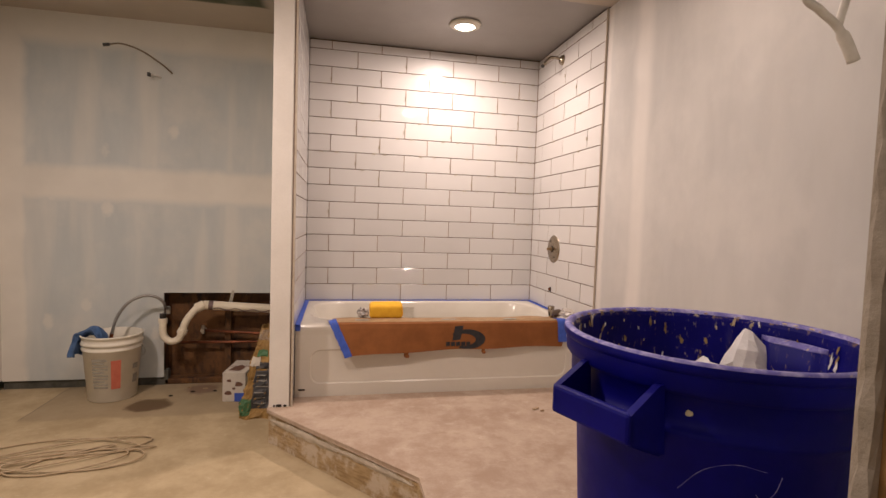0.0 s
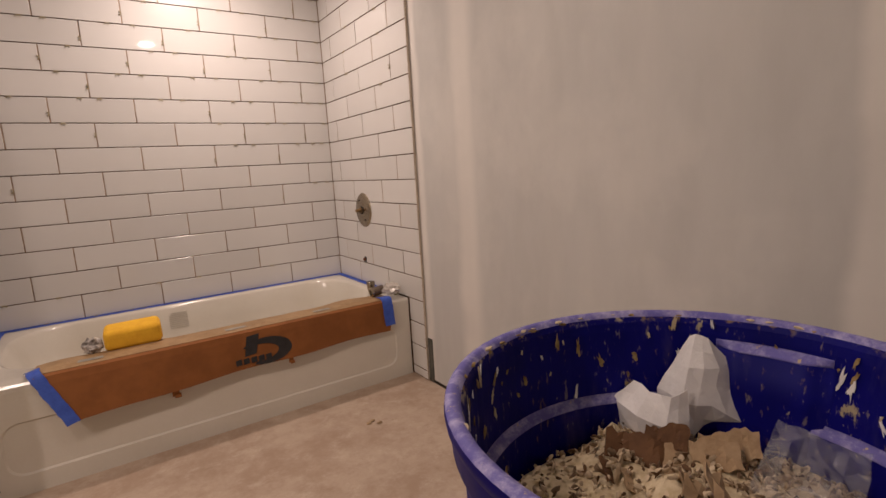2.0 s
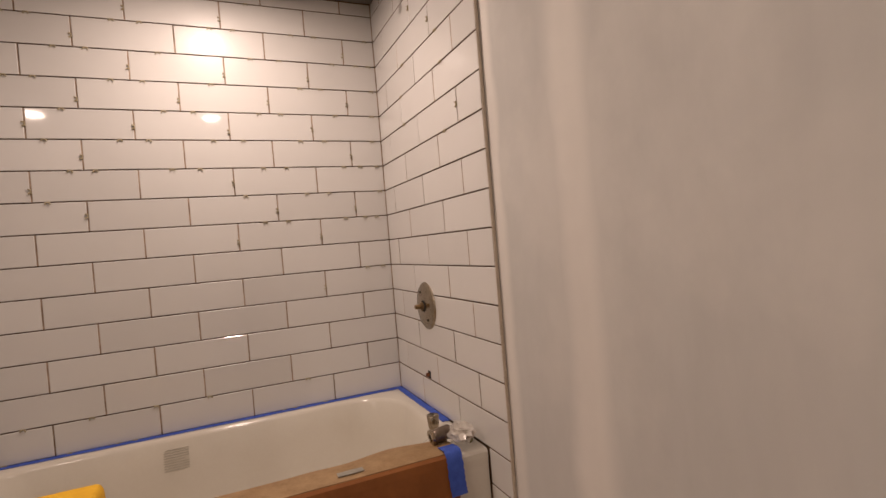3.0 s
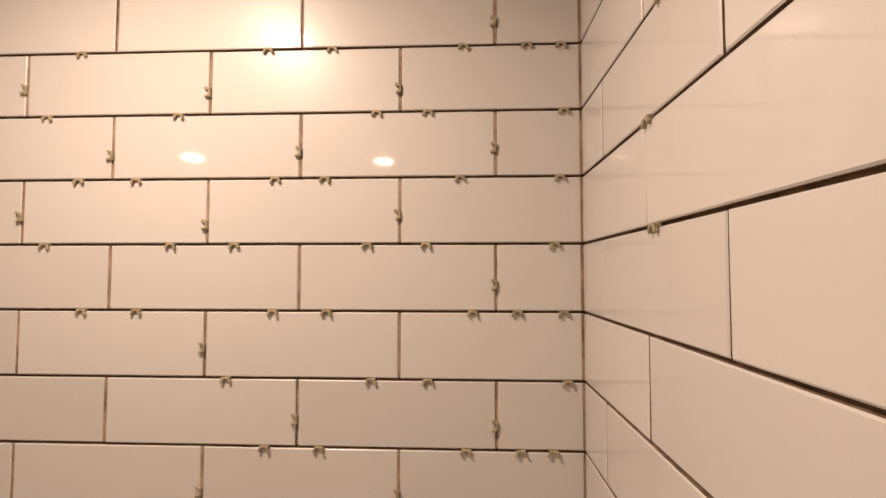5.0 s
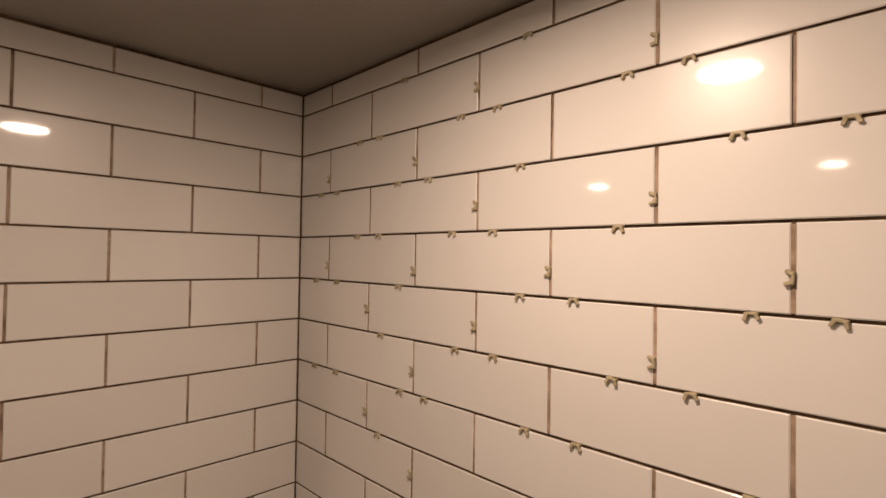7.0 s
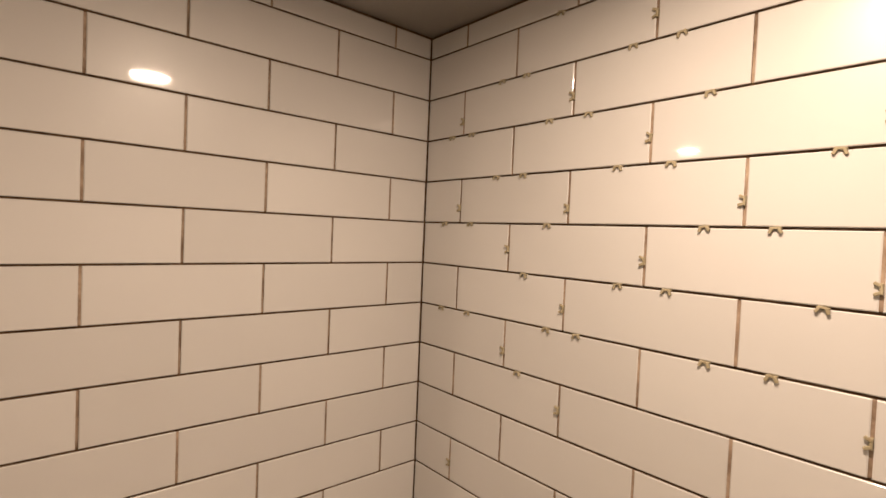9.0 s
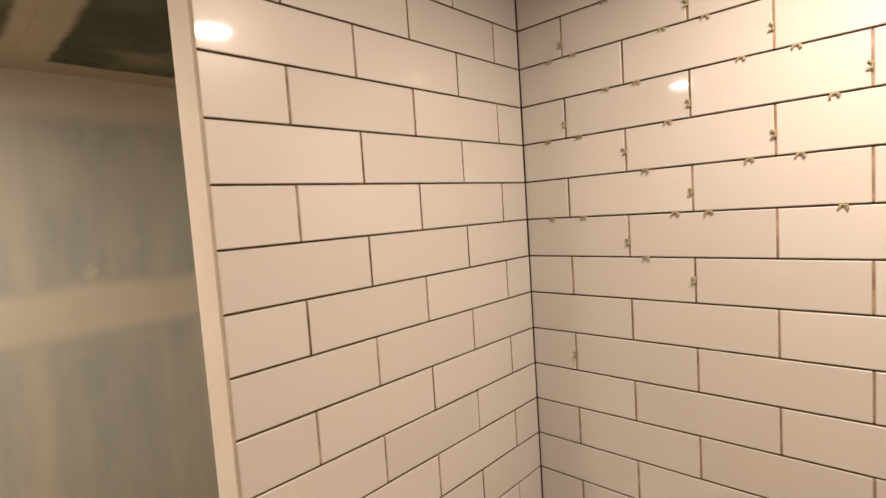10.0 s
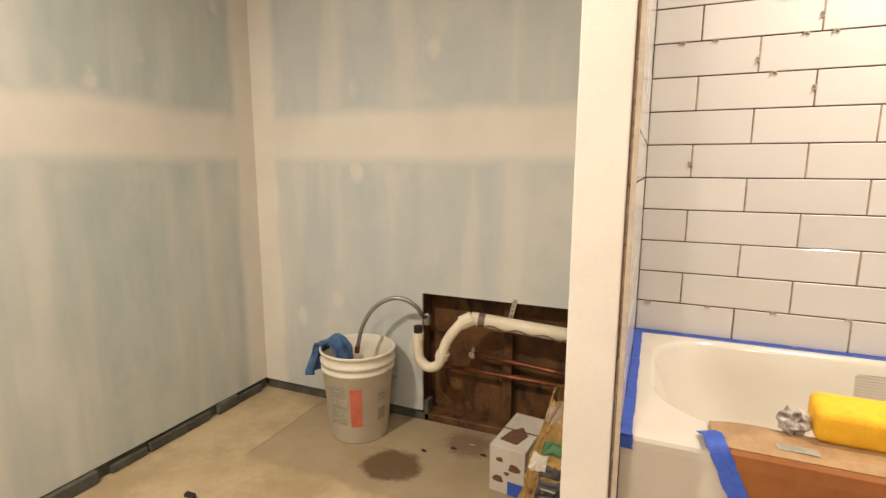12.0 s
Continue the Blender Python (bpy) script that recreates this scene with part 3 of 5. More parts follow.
# ---------------------------------------------------------------- cardboard over the tub's front edge
def cardboard_cover():
    t = thing("cardboard_cover", (0.8, TUB_Y, RIM), "brown cardboard flap folded over the tub's front edge", "cardboard")
    o = Vector((0.8, TUB_Y, RIM))
    rng = random.Random(5)
    cols = []
    n = 60
    for i in range(n + 1):
        s = i / n
        xt = 0.178 + s * 1.242
        xb = 0.268 + s * 1.132
        wave = 0.004 * math.sin(s * 9) + 0.002 * math.sin(s * 31)
        bulge = 0.022 * (1 - s) + 0.006 + 0.004 * math.sin(s * 12)
        zb = 0.368 + 0.026 * s + 0.008 * math.sin(s * math.pi) + 0.003 * math.sin(s * 17)
        col = [Vector((xt, TUB_Y + 0.115 + wave * 2, RIM + 0.004 + abs(wave) * 0.8)), Vector((xt, TUB_Y + 0.04, RIM + 0.006 + abs(wave))), Vector((xt, TUB_Y + 0.004, RIM + 0.007)), Vector((xt, TUB_Y - 0.004, RIM + 0.001))]
        for k in (0.15, 0.4, 0.7, 1.0):
            col.append(Vector((xt + (xb - xt) * k, TUB_Y - 0.006 - bulge * k, RIM + (zb - RIM) * k)))
        cols.append([p - o for p in col])
    flap = part("flap", sheet([[c[k] for c in cols] for k in range(2, 8)], 0.004), CARD, t, "hanging brown front flap")
    fold = part("top_fold", sheet([[c[k] + Vector((0, 0, 0.0005)) for c in cols] for k in range(0, 3)], 0.004), TANTAPE, t, "scuffed tan top fold")
    # plain shapes in place of the printed mark: a bar, a ring-like swoosh and small bars under it
    def front(x, z):
        s = (x - 0.178) / 1.242
        k = (RIM - z) / (RIM - 0.39)
        return Vector((x, TUB_Y - 0.0115 - (0.022 * (1 - s) + 0.006 + 0.004 * math.sin(s * 12)) * k, z)) - o
    def printed(patches, name, lab=""):
        bm = bmesh.new()
        vs = {}
        for pts in patches:
            for p in pts:
                if p not in vs:
                    vs[p] = bm.verts.new(front(*p))
            bm.faces.new([vs[p] for p in pts])
        bm.normal_update()
        bmesh.ops.solidify(bm, geom=list(bm.faces), thickness=0.0008)
        part(name, bm, INK, flap, lab)
    printed([[(0.800, 0.508), (0.846, 0.512), (0.828, 0.440), (0.786, 0.436)]], "printed_bar", "black printed bar")
    outer, inner = [], []
    for i in range(21):
        a = math.radians(150 - i * 13.5)
        k = 0.35 + 0.65 * math.sin(math.pi * i / 20)
        outer.append((0.866 + 0.096 * math.cos(a), 0.442 + 0.050 * math.sin(a)))
        inner.append((outer[-1][0] - 0.052 * k * math.cos(a), outer[-1][1] - 0.030 * k * math.sin(a)))
    printed([[outer[i], outer[i + 1], inner[i + 1], inner[i]] for i in range(20)], "printed_swoosh", "black printed swoosh")
    for i in range(5):
        x = 0.752 + i * 0.027
        printed([[(x, 0.428), (x + 0.021, 0.430), (x + 0.021, 0.409), (x, 0.407)]], "printed_block")
    for x, z, s in ((0.548, 0.385, 1.0), (0.955, 0.392, 0.8)):
        bm = box(-0.011 * s, -0.004, -0.030 * s, 0.011 * s, 0.004, 0.012, 0.002)
        box(-0.004, -0.006, -0.036 * s, 0.016 * s, 0.002, -0.02 * s, 0.002, 1, bm)
        bmesh.ops.transform(bm, matrix=Matrix.Translation(Vector((x, TUB_Y - 0.016, z)) - o), verts=bm.verts)
        part("tab", bm, CARD, flap, "torn cardboard tab")
    for x0, x1 in ((0.29, 0.36), (0.74, 0.86), (1.08, 1.15)):
        bm = sheet([[Vector((x, y, RIM + 0.0145)) - o for x in (x0, (x0 + x1) / 2, x1)] for y in (TUB_Y + 0.03, TUB_Y + 0.055)], 0.0008)
        part("label_scrap", bm, LABEL, fold, "grey worn printing on the fold")
    return t


cardboard_cover()
tape_strip([(0.150, TUB_Y + 0.060, RIM + 0.005), (0.160, TUB_Y + 0.03, RIM + 0.012), (0.166, TUB_Y - 0.004, RIM + 0.004), (0.205, TUB_Y - 0.0255, 0.44), (0.243, TUB_Y - 0.0415, 0.360)], (1, 0, 0.28), 0.037, "blue masking tape strip holding the cardboard's corner", seed=7)
tape_strip([(1.372, TUB_Y + 0.05, RIM + 0.013), (1.372, TUB_Y - 0.002, RIM + 0.012), (1.372, TUB_Y - 0.018, 0.46), (1.376, TUB_Y - 0.020, 0.418)], (1, 0, 0), 0.048, "creased blue masking tape strip on the cardboard's end", seed=8)


def sponge():
    bm = box(-0.088, -0.052, -0.036, 0.088, 0.052, 0.036, 0.018, 4)
    bmesh.ops.subdivide_edges(bm, edges=list(bm.edges), cuts=2, use_grid_fill=True)
    for v in bm.verts:
        v.co += Vector((1, 1, 1)) * 0.0008 * noise.noise(v.co * 60)
    ob = part("sponge", bm, SPONGE, smooth=True)
    ob.matrix_world = pose(0.455, -0.626, RIM + 0.049, 6, -1, -3)
    return tagged(ob, "yellow rounded grouting sponge lying on the cardboard", "sponge")


sponge()


def crumple(name, centre, size, mat, label, category, seed, flat=0.6, sub=3, rough=0.35):
    rng = random.Random(seed)
    bm = bmesh.new()
    bmesh.ops.create_icosphere(bm, subdivisions=sub, radius=1.0)
    off = Vector((rng.uniform(0, 50), rng.uniform(0, 50), rng.uniform(0, 50)))
    for v in bm.verts:
        k = 1 + rough * noise.noise(v.co * 2.3 + off) + rough * 0.9 * noise.noise(v.co * 5 + off)
        v.co = Vector((v.co.x * size[0] * k, v.co.y * size[1] * k, v.co.z * size[2] * k * (1 if v.co.z > 0 else flat)))
    ob = part(name, bm, mat)
    ob.location = centre
    return tagged(ob, label, category)


crumple("paper_wad", (0.335, -0.640, RIM + 0.028), (0.026, 0.022, 0.034), simple("grey crumpled wrapper", (0.06, 0.045, 0.035), (0.62, 0.58, 0.54), 45, 0.5), "crumpled grey and white wrapper beside the sponge", "wrapper", 3, rough=0.5)

# ---------------------------------------------------------------- fittings
def valve_plate():
    t = thing("shower_valve", (W, -0.371, 0.899), "brushed nickel round valve plate without handle", "shower valve")
    turn = Matrix.Rotation(radians(-90), 4, "Y")
    part("escutcheon", lathe([(0.0, 0.012), (0.028, 0.012), (0.034, 0.011), (0.060, 0.010), (0.078, 0.007), (0.085, 0.002), (0.086, 0.0)], 48, turn=turn), NICKEL, t, smooth=True)
    part("stem_opening", lathe([(0.0, 0.016), (0.019, 0.016), (0.021, 0.012)], 24, turn=turn), DARK, t, "dark opening round the stem")
    bm = lathe([(0.0, 0.045), (0.008, 0.045), (0.009, 0.016)], 12, turn=turn)
    lathe([(0.0, 0.022), (0.015, 0.022), (0.016, 0.0161)], 6, bm, turn=turn)
    part("stem", bm, simple("tarnished brass stem", (0.20, 0.13, 0.06), (0.32, 0.22, 0.11), 40, 0.4, 0.8), t, "dull brass stem")
    for a in (60, 240):
        bm = lathe([(0.0, 0.0135), (0.004, 0.0130), (0.005, 0.010)], 10, at=(0, 0.056 * math.cos(radians(a)), 0.056 * math.sin(radians(a))), turn=turn)
        part("screw", bm, DARK, t)


valve_plate()


def spout_stub():
    t = thing("spout_opening", (W, -0.346, 0.644), "small dark pipe opening in the tile", "pipe opening")
    part("hole", box(-0.0035, -0.011, -0.014, 0.001, 0.011, 0.014, 0.002), DARK, t)
    part("pipe_end", lathe([(0.006, 0.012), (0.0075, 0.012), (0.0075, 0.0), (0.006, 0.0)], 16, turn=Matrix.Rotation(radians(-90), 4, "Y")), COPPER, t, "dull copper pipe end")


spout_stub()


def shower_arm():
    t = thing("shower_pipe", (W, -0.379, 2.050), "short nickel shower pipe bent down, without a head", "shower pipe")
    part("flange", lathe([(0.012, 0.022), (0.020, 0.018), (0.028, 0.008), (0.031, 0.0)], 28, turn=Matrix.Rotation(radians(-90), 4, "Y")), NICKEL, t, smooth=True)
    part("pipe", tube(spline([(0.0, 0, 0), (-0.035, 0, 0.010), (-0.075, 0, 0.008), (-0.100, 0, -0.010), (-0.122, 0, -0.040)], 6), 0.0095, 14), NICKEL, t, smooth=True)
    part("thread", lathe([(0.0, 0.0), (0.0105, 0.0), (0.0105, 0.012), (0.0, 0.012)], 14, at=(-0.130, 0, -0.052), turn=Matrix.Rotation(radians(35), 4, "Y")), DARK, t, "dark threaded end")


shower_arm()


def deck_fittings():
    # trim parts laid on the tub's end deck beside their plastic bag
    bm = lathe([(0.0, 0.0), (0.012, 0.0), (0.017, 0.014), (0.020, 0.050), (0.018, 0.052), (0.0, 0.048)], 24)
    ob = part("trim_cup", bm, NICKEL, smooth=True)
    ob.matrix_world = pose(1.425, -0.56, RIM + 0.003)
    tagged(ob, "small brushed nickel trim cup on the tub deck", "trim cup")
    t = thing("tub_spout", (1.425, -0.675, RIM + 0.03), "dark nickel tub spout lying on its side", "spout")
    part("barrel", lathe([(0.0, 0.0), (0.019, 0.0), (0.021, 0.006), (0.021, 0.052), (0.017, 0.058), (0.0, 0.058)], 24, turn=Matrix.Rotation(radians(82), 4, "Y"), at=(-0.05, 0, 0)), simple("dark nickel", (0.13, 0.10, 0.075), (0.24, 0.19, 0.15), 20, 0.3, 0.9), t, smooth=True)
    part("lip", lathe([(0.012, 0.0), (0.0225, 0.0), (0.0225, 0.008), (0.012, 0.008)], 24, turn=Matrix.Rotation(radians(82), 4, "Y"), at=(-0.058, 0, 0.0)), NICKEL, t, "bright lip")
    ob = crumple("plastic_bag", (1.452, -0.71, RIM + 0.036), (0.036, 0.050, 0.030), simple("milky plastic film", (0.55, 0.50, 0.44), (0.70, 0.66, 0.60), 40, 0.2, alpha=0.7), "crumpled clear plastic bag holding small trim parts", "plastic bag", 12)
    ob2 = crumple("cap_nut", (1.463, -0.735, RIM + 0.022), (0.012, 0.012, 0.016), simple("olive plastic", (0.10, 0.10, 0.03), (0.16, 0.15, 0.06), 40, 0.6), "small olive plastic cap by the plastic bag", "cap", 14, sub=2, rough=0.1)


deck_fittings()


def downlight(x, y):
    t = thing("downlight", (x, y, CEIL), "round white recessed downlight, switched on", "downlight", "ceiling downlights")
    part("trim_ring", lathe([(0.055, -0.014), (0.060, -0.018), (0.084, -0.008), (0.091, 0.0), (0.055, 0.0)], 40), PAIL, t, "white trim ring", smooth=True)
    part("lens", lathe([(0.0, -0.020), (0.035, -0.018), (0.0565, -0.012)], 40), GLOW, t, "glowing frosted lens", smooth=True)
    return t


# Fittings also go on the added fourth and assumed fifth lamp, out of view
for lx, ly in SEEN_AND_ADDED_LAMPS:
    downlight(lx, ly)


# ---------------------------------------------------------------- blue waste bin
CX, CY, CZ = 0.925, -2.427, 0.850


def waste_bin():
    t = thing("waste_bin", (CX, CY, PLAT), "large blue round plastic waste bin, spattered inside", "waste bin")
    t.scale = (1.03, 1.03, 1.0)
    h = CZ - PLAT
    def sm(r0, z0, r1, z1, n):
        return [(r0 + (r1 - r0) * i / n, z0 + (z1 - z0) * i / n) for i in range(n)]
    prof = [(0.0, 0.0), (0.205, 0.0), (0.214, 0.01)] + sm(0.214, 0.01, 0.243, h - 0.140, 5) + [(0.2435, h - 0.136), (0.2520, h - 0.126), (0.2535, h - 0.115)] + sm(0.2535, h - 0.115, 0.255, h - 0.065, 2) + [(0.255, h - 0.06), (0.262, h - 0.056), (0.266, h - 0.050), (0.267, h - 0.022)]
    part("body", lathe(prof, 72), CAN, t, smooth=True)
    part("rim", lathe([(0.267, h - 0.022), (0.2715, h - 0.018), (0.2725, h - 0.010), (0.2715, h - 0.005)], 72), CAN, t, "rolled rim", smooth=True)
    lip = part("worn_lip", lathe([(0.2715, h - 0.005), (0.2695, h - 0.002), (0.264, h), (0.258, h - 0.002), (0.2545, h - 0.008)], 72), RIMMAT, t, "scraped top of the rim with its highlight painted pale", smooth=True)
    inner = part("inside", lathe([(0.2545, h - 0.008), (0.2515, h - 0.016), (0.250, h - 0.03), (0.247, h - 0.13), (0.244, h - 0.135), (0.238, h - 0.137), (0.236, h - 0.142), (0.228, h - 0.30), (0.21, 0.02), (0.0, 0.018)], 72), CANIN, t, "blue inside spattered with dried compound", smooth=False)
    part("ledge", lathe([(0.2455, h - 0.128), (0.2445, h - 0.133), (0.2372, h - 0.1355), (0.2352, h - 0.141)], 72), RIMMAT, t, "pale scraped ledge inside", smooth=True)
    for k, ang in enumerate((200, 20)):
        rot = Matrix.Rotation(radians(ang), 4, "Z")
        w = 0.073
        for s in (-1, 1):
            bm = bmesh.new()
            yy = s * w
            pts = [(0.252, h - 0.046), (0.264, h - 0.046), (0.328, h - 0.082), (0.328, h - 0.126), (0.246, h - 0.160), (0.244, h - 0.160)]
            lo = [bm.verts.new((x, yy - 0.006, z)) for x, z in pts]
            hi = [bm.verts.new((x, yy + 0.006, z)) for x, z in pts]
            bm.faces.new(lo), bm.faces.new(hi)
            for i in range(6):
                bm.faces.new((lo[i], lo[(i + 1) % 6], hi[(i + 1) % 6], hi[i]))
            bmesh.ops.transform(bm, matrix=rot, verts=bm.verts)
            part("handle_side", bm, CAN, t)
        bm = box(0.314, -w - 0.006, h - 0.130, 0.332, w + 0.006, h - 0.080, 0.006, 2)
        sheet([[(x, y, z) for y in (-w, w)] for x, z in ((0.322, h - 0.125), (0.285, h - 0.143), (0.244, h - 0.160))], 0.006, bm)
        bmesh.ops.transform(bm, matrix=rot, verts=bm.verts)
        g = part("handle_grip", bm, CAN, t, "moulded grip bar")
    # moulded round mark and a pale scratch on the outside
    bm = bmesh.new()
    for r in (0.060, 0.044):
        pts = []
        for i in range(41):
            a = 2 * math.pi * i / 40
            u, v = r * math.cos(a), r * math.sin(a)
            z = 0.425 + v
            ang = radians(-88) + u / 0.235
            rr = 0.214 + (z - 0.01) / (h - 0.15) * 0.029 + 0.0012
            pts.append((rr * math.cos(ang), rr * math.sin(ang), z))
        tube(pts, 0.0008, 5, bm)
    part("moulded_mark", bm, RIMMAT, t, "worn round moulded mark")
    bm = bmesh.new()
    def scratch(pts):
        out = []
        for u, z in pts:
            ang = radians(u)
            rr = 0.214 + (z - 0.01) / (h - 0.15) * 0.029 + 0.0003
            out.append((rr * math.cos(ang), rr * math.sin(ang), z))
        tube(spline(out, 6), 0.0005, 5, bm)
    scratch([(-138, 0.475), (-130, 0.516), (-120, 0.534), (-110, 0.528)])
    scratch([(-105, 0.522), (-107, 0.496), (-111, 0.480), (-113, 0.492)])
    part("scratch", bm, RIMMAT, t, "pale scratch")
    bm = bmesh.new()
    bmesh.ops.create_icosphere(bm, subdivisions=2, radius=0.0050)
    a = math.atan2(-2.617 - CY, 0.733 - CX)
    for v in bm.verts:
        v.co = Matrix.Rotation(a, 4, "Z") @ (Vector((v.co.x * 0.3, v.co.y * (1 + 0.5 * noise.noise(v.co * 300)), v.co.z * (1 + 0.5 * noise.noise(v.co * 250)))) + Vector((0.2545, 0, 0.77 - PLAT - 0.005)))
    part("compound_blob", bm, DUST, t, "dried cream blob on the outside")
    # pocket behind the far handle, standing into the bin, with its scraped top edge
    def pocket(r0, z0, r1, z1, a0, a1, bm):
        rows, n = [], 28
        for k in range(5):
            f = k / 4
            row = []
            for i in range(n + 1):
                e = min(1.0, min(i, n - i) / (n * 0.22))
                e = e * e * (3 - 2 * e)
                r, z, a = (r0 + (r1 - r0) * f) * e + 0.2485 * (1 - e), z0 + (z1 - z0) * f, radians(a0 + (a1 - a0) * i / n)
                row.append((r * math.cos(a), r * math.sin(a), z))
            rows.append(row)
        return sheet(rows, 0.0015, bm)
    part("handle_pocket", pocket(0.2335, h - 0.047, 0.226, h - 0.30, -7, 27, bmesh.new()), CANIN, t, "moulded pocket behind the handle", smooth=True)
    part("pocket_edge", pocket(0.2492, h - 0.036, 0.2332, h - 0.0475, -6, 26, bmesh.new()), RIMMAT, t, "pale scraped edge of the pocket", smooth=True)
    # thicker flecks and runs inside
    rng = random.Random(21)
    def fleck(a, z, s, e, i, mat):
        r = 0.2478 - (0.0 if z > h - 0.12 else 0.013)
        pts = []
        for k in range(13):
            u = 2 * math.pi * k / 13
            q = s * (1 + 0.6 * noise.noise(Vector((math.cos(u) * 1.7, math.sin(u) * 1.7, i * 3.1))) + rng.uniform(-0.45, 0.45))
            pts.append((q * math.cos(u), q * e * math.sin(u)))
        bm = outline(pts, 0.0010, m=Matrix.Rotation(a, 4, "Z") @ Matrix.Translation((r, 0, z)) @ Matrix.Rotation(radians(-90), 4, "Y") @ Matrix.Rotation(radians(90 + rng.uniform(-25, 25)), 4, "Z"))
        part("fleck", bm, mat, inner)
    for i in range(74):
        z = h - 0.012 - abs(rng.gauss(0, 0.062))
        if z > h - 0.22:
            fleck(rng.uniform(0, 2 * math.pi), z, rng.uniform(0.0009, 0.0028) * (1.7 if i % 11 == 0 else 1), rng.uniform(1.2, 5.5), i, (OCHRE, OCHRE, DUST, PAPER)[i % 4])
    for i, (a, z, s, e) in enumerate(((-8, h - 0.062, 0.0032, 5), (-11, h - 0.066, 0.0024, 5.5), (-4, h - 0.085, 0.0022, 6), (-19, h - 0.10, 0.002, 5), (64, h - 0.075, 0.0042, 2.6), (52, h - 0.07, 0.0036, 1.8), (96, h - 0.072, 0.0035, 2.6))):
        fleck(radians(a), z, s, e, i + 200, PAPER if i < 4 else OCHRE)
    for i in range(70):
        a = radians(rng.gauss(85, 45)) if i < 52 else rng.uniform(0, 2 * math.pi)
        bm = bmesh.new()
        bmesh.ops.create_icosphere(bm, subdivisions=1, radius=rng.uniform(0.0016, 0.0042))
        for v in bm.verts:
            v.co = Matrix.Rotation(a, 4, "Z") @ (Vector((v.co.x * 0.9, v.co.y * rng.uniform(1.2, 2.4), v.co.z * 0.6)) * (1 + 0.7 * noise.noise(v.co * 400 + Vector((i, 0, 0)))) + Vector((0.2560 + (i % 5) * 0.0012, 0, h - 0.004 - (i % 3) * 0.002)))
        part("fleck", bm, OCHRE if i % 3 else DUST, lip)
    return t


waste_bin()


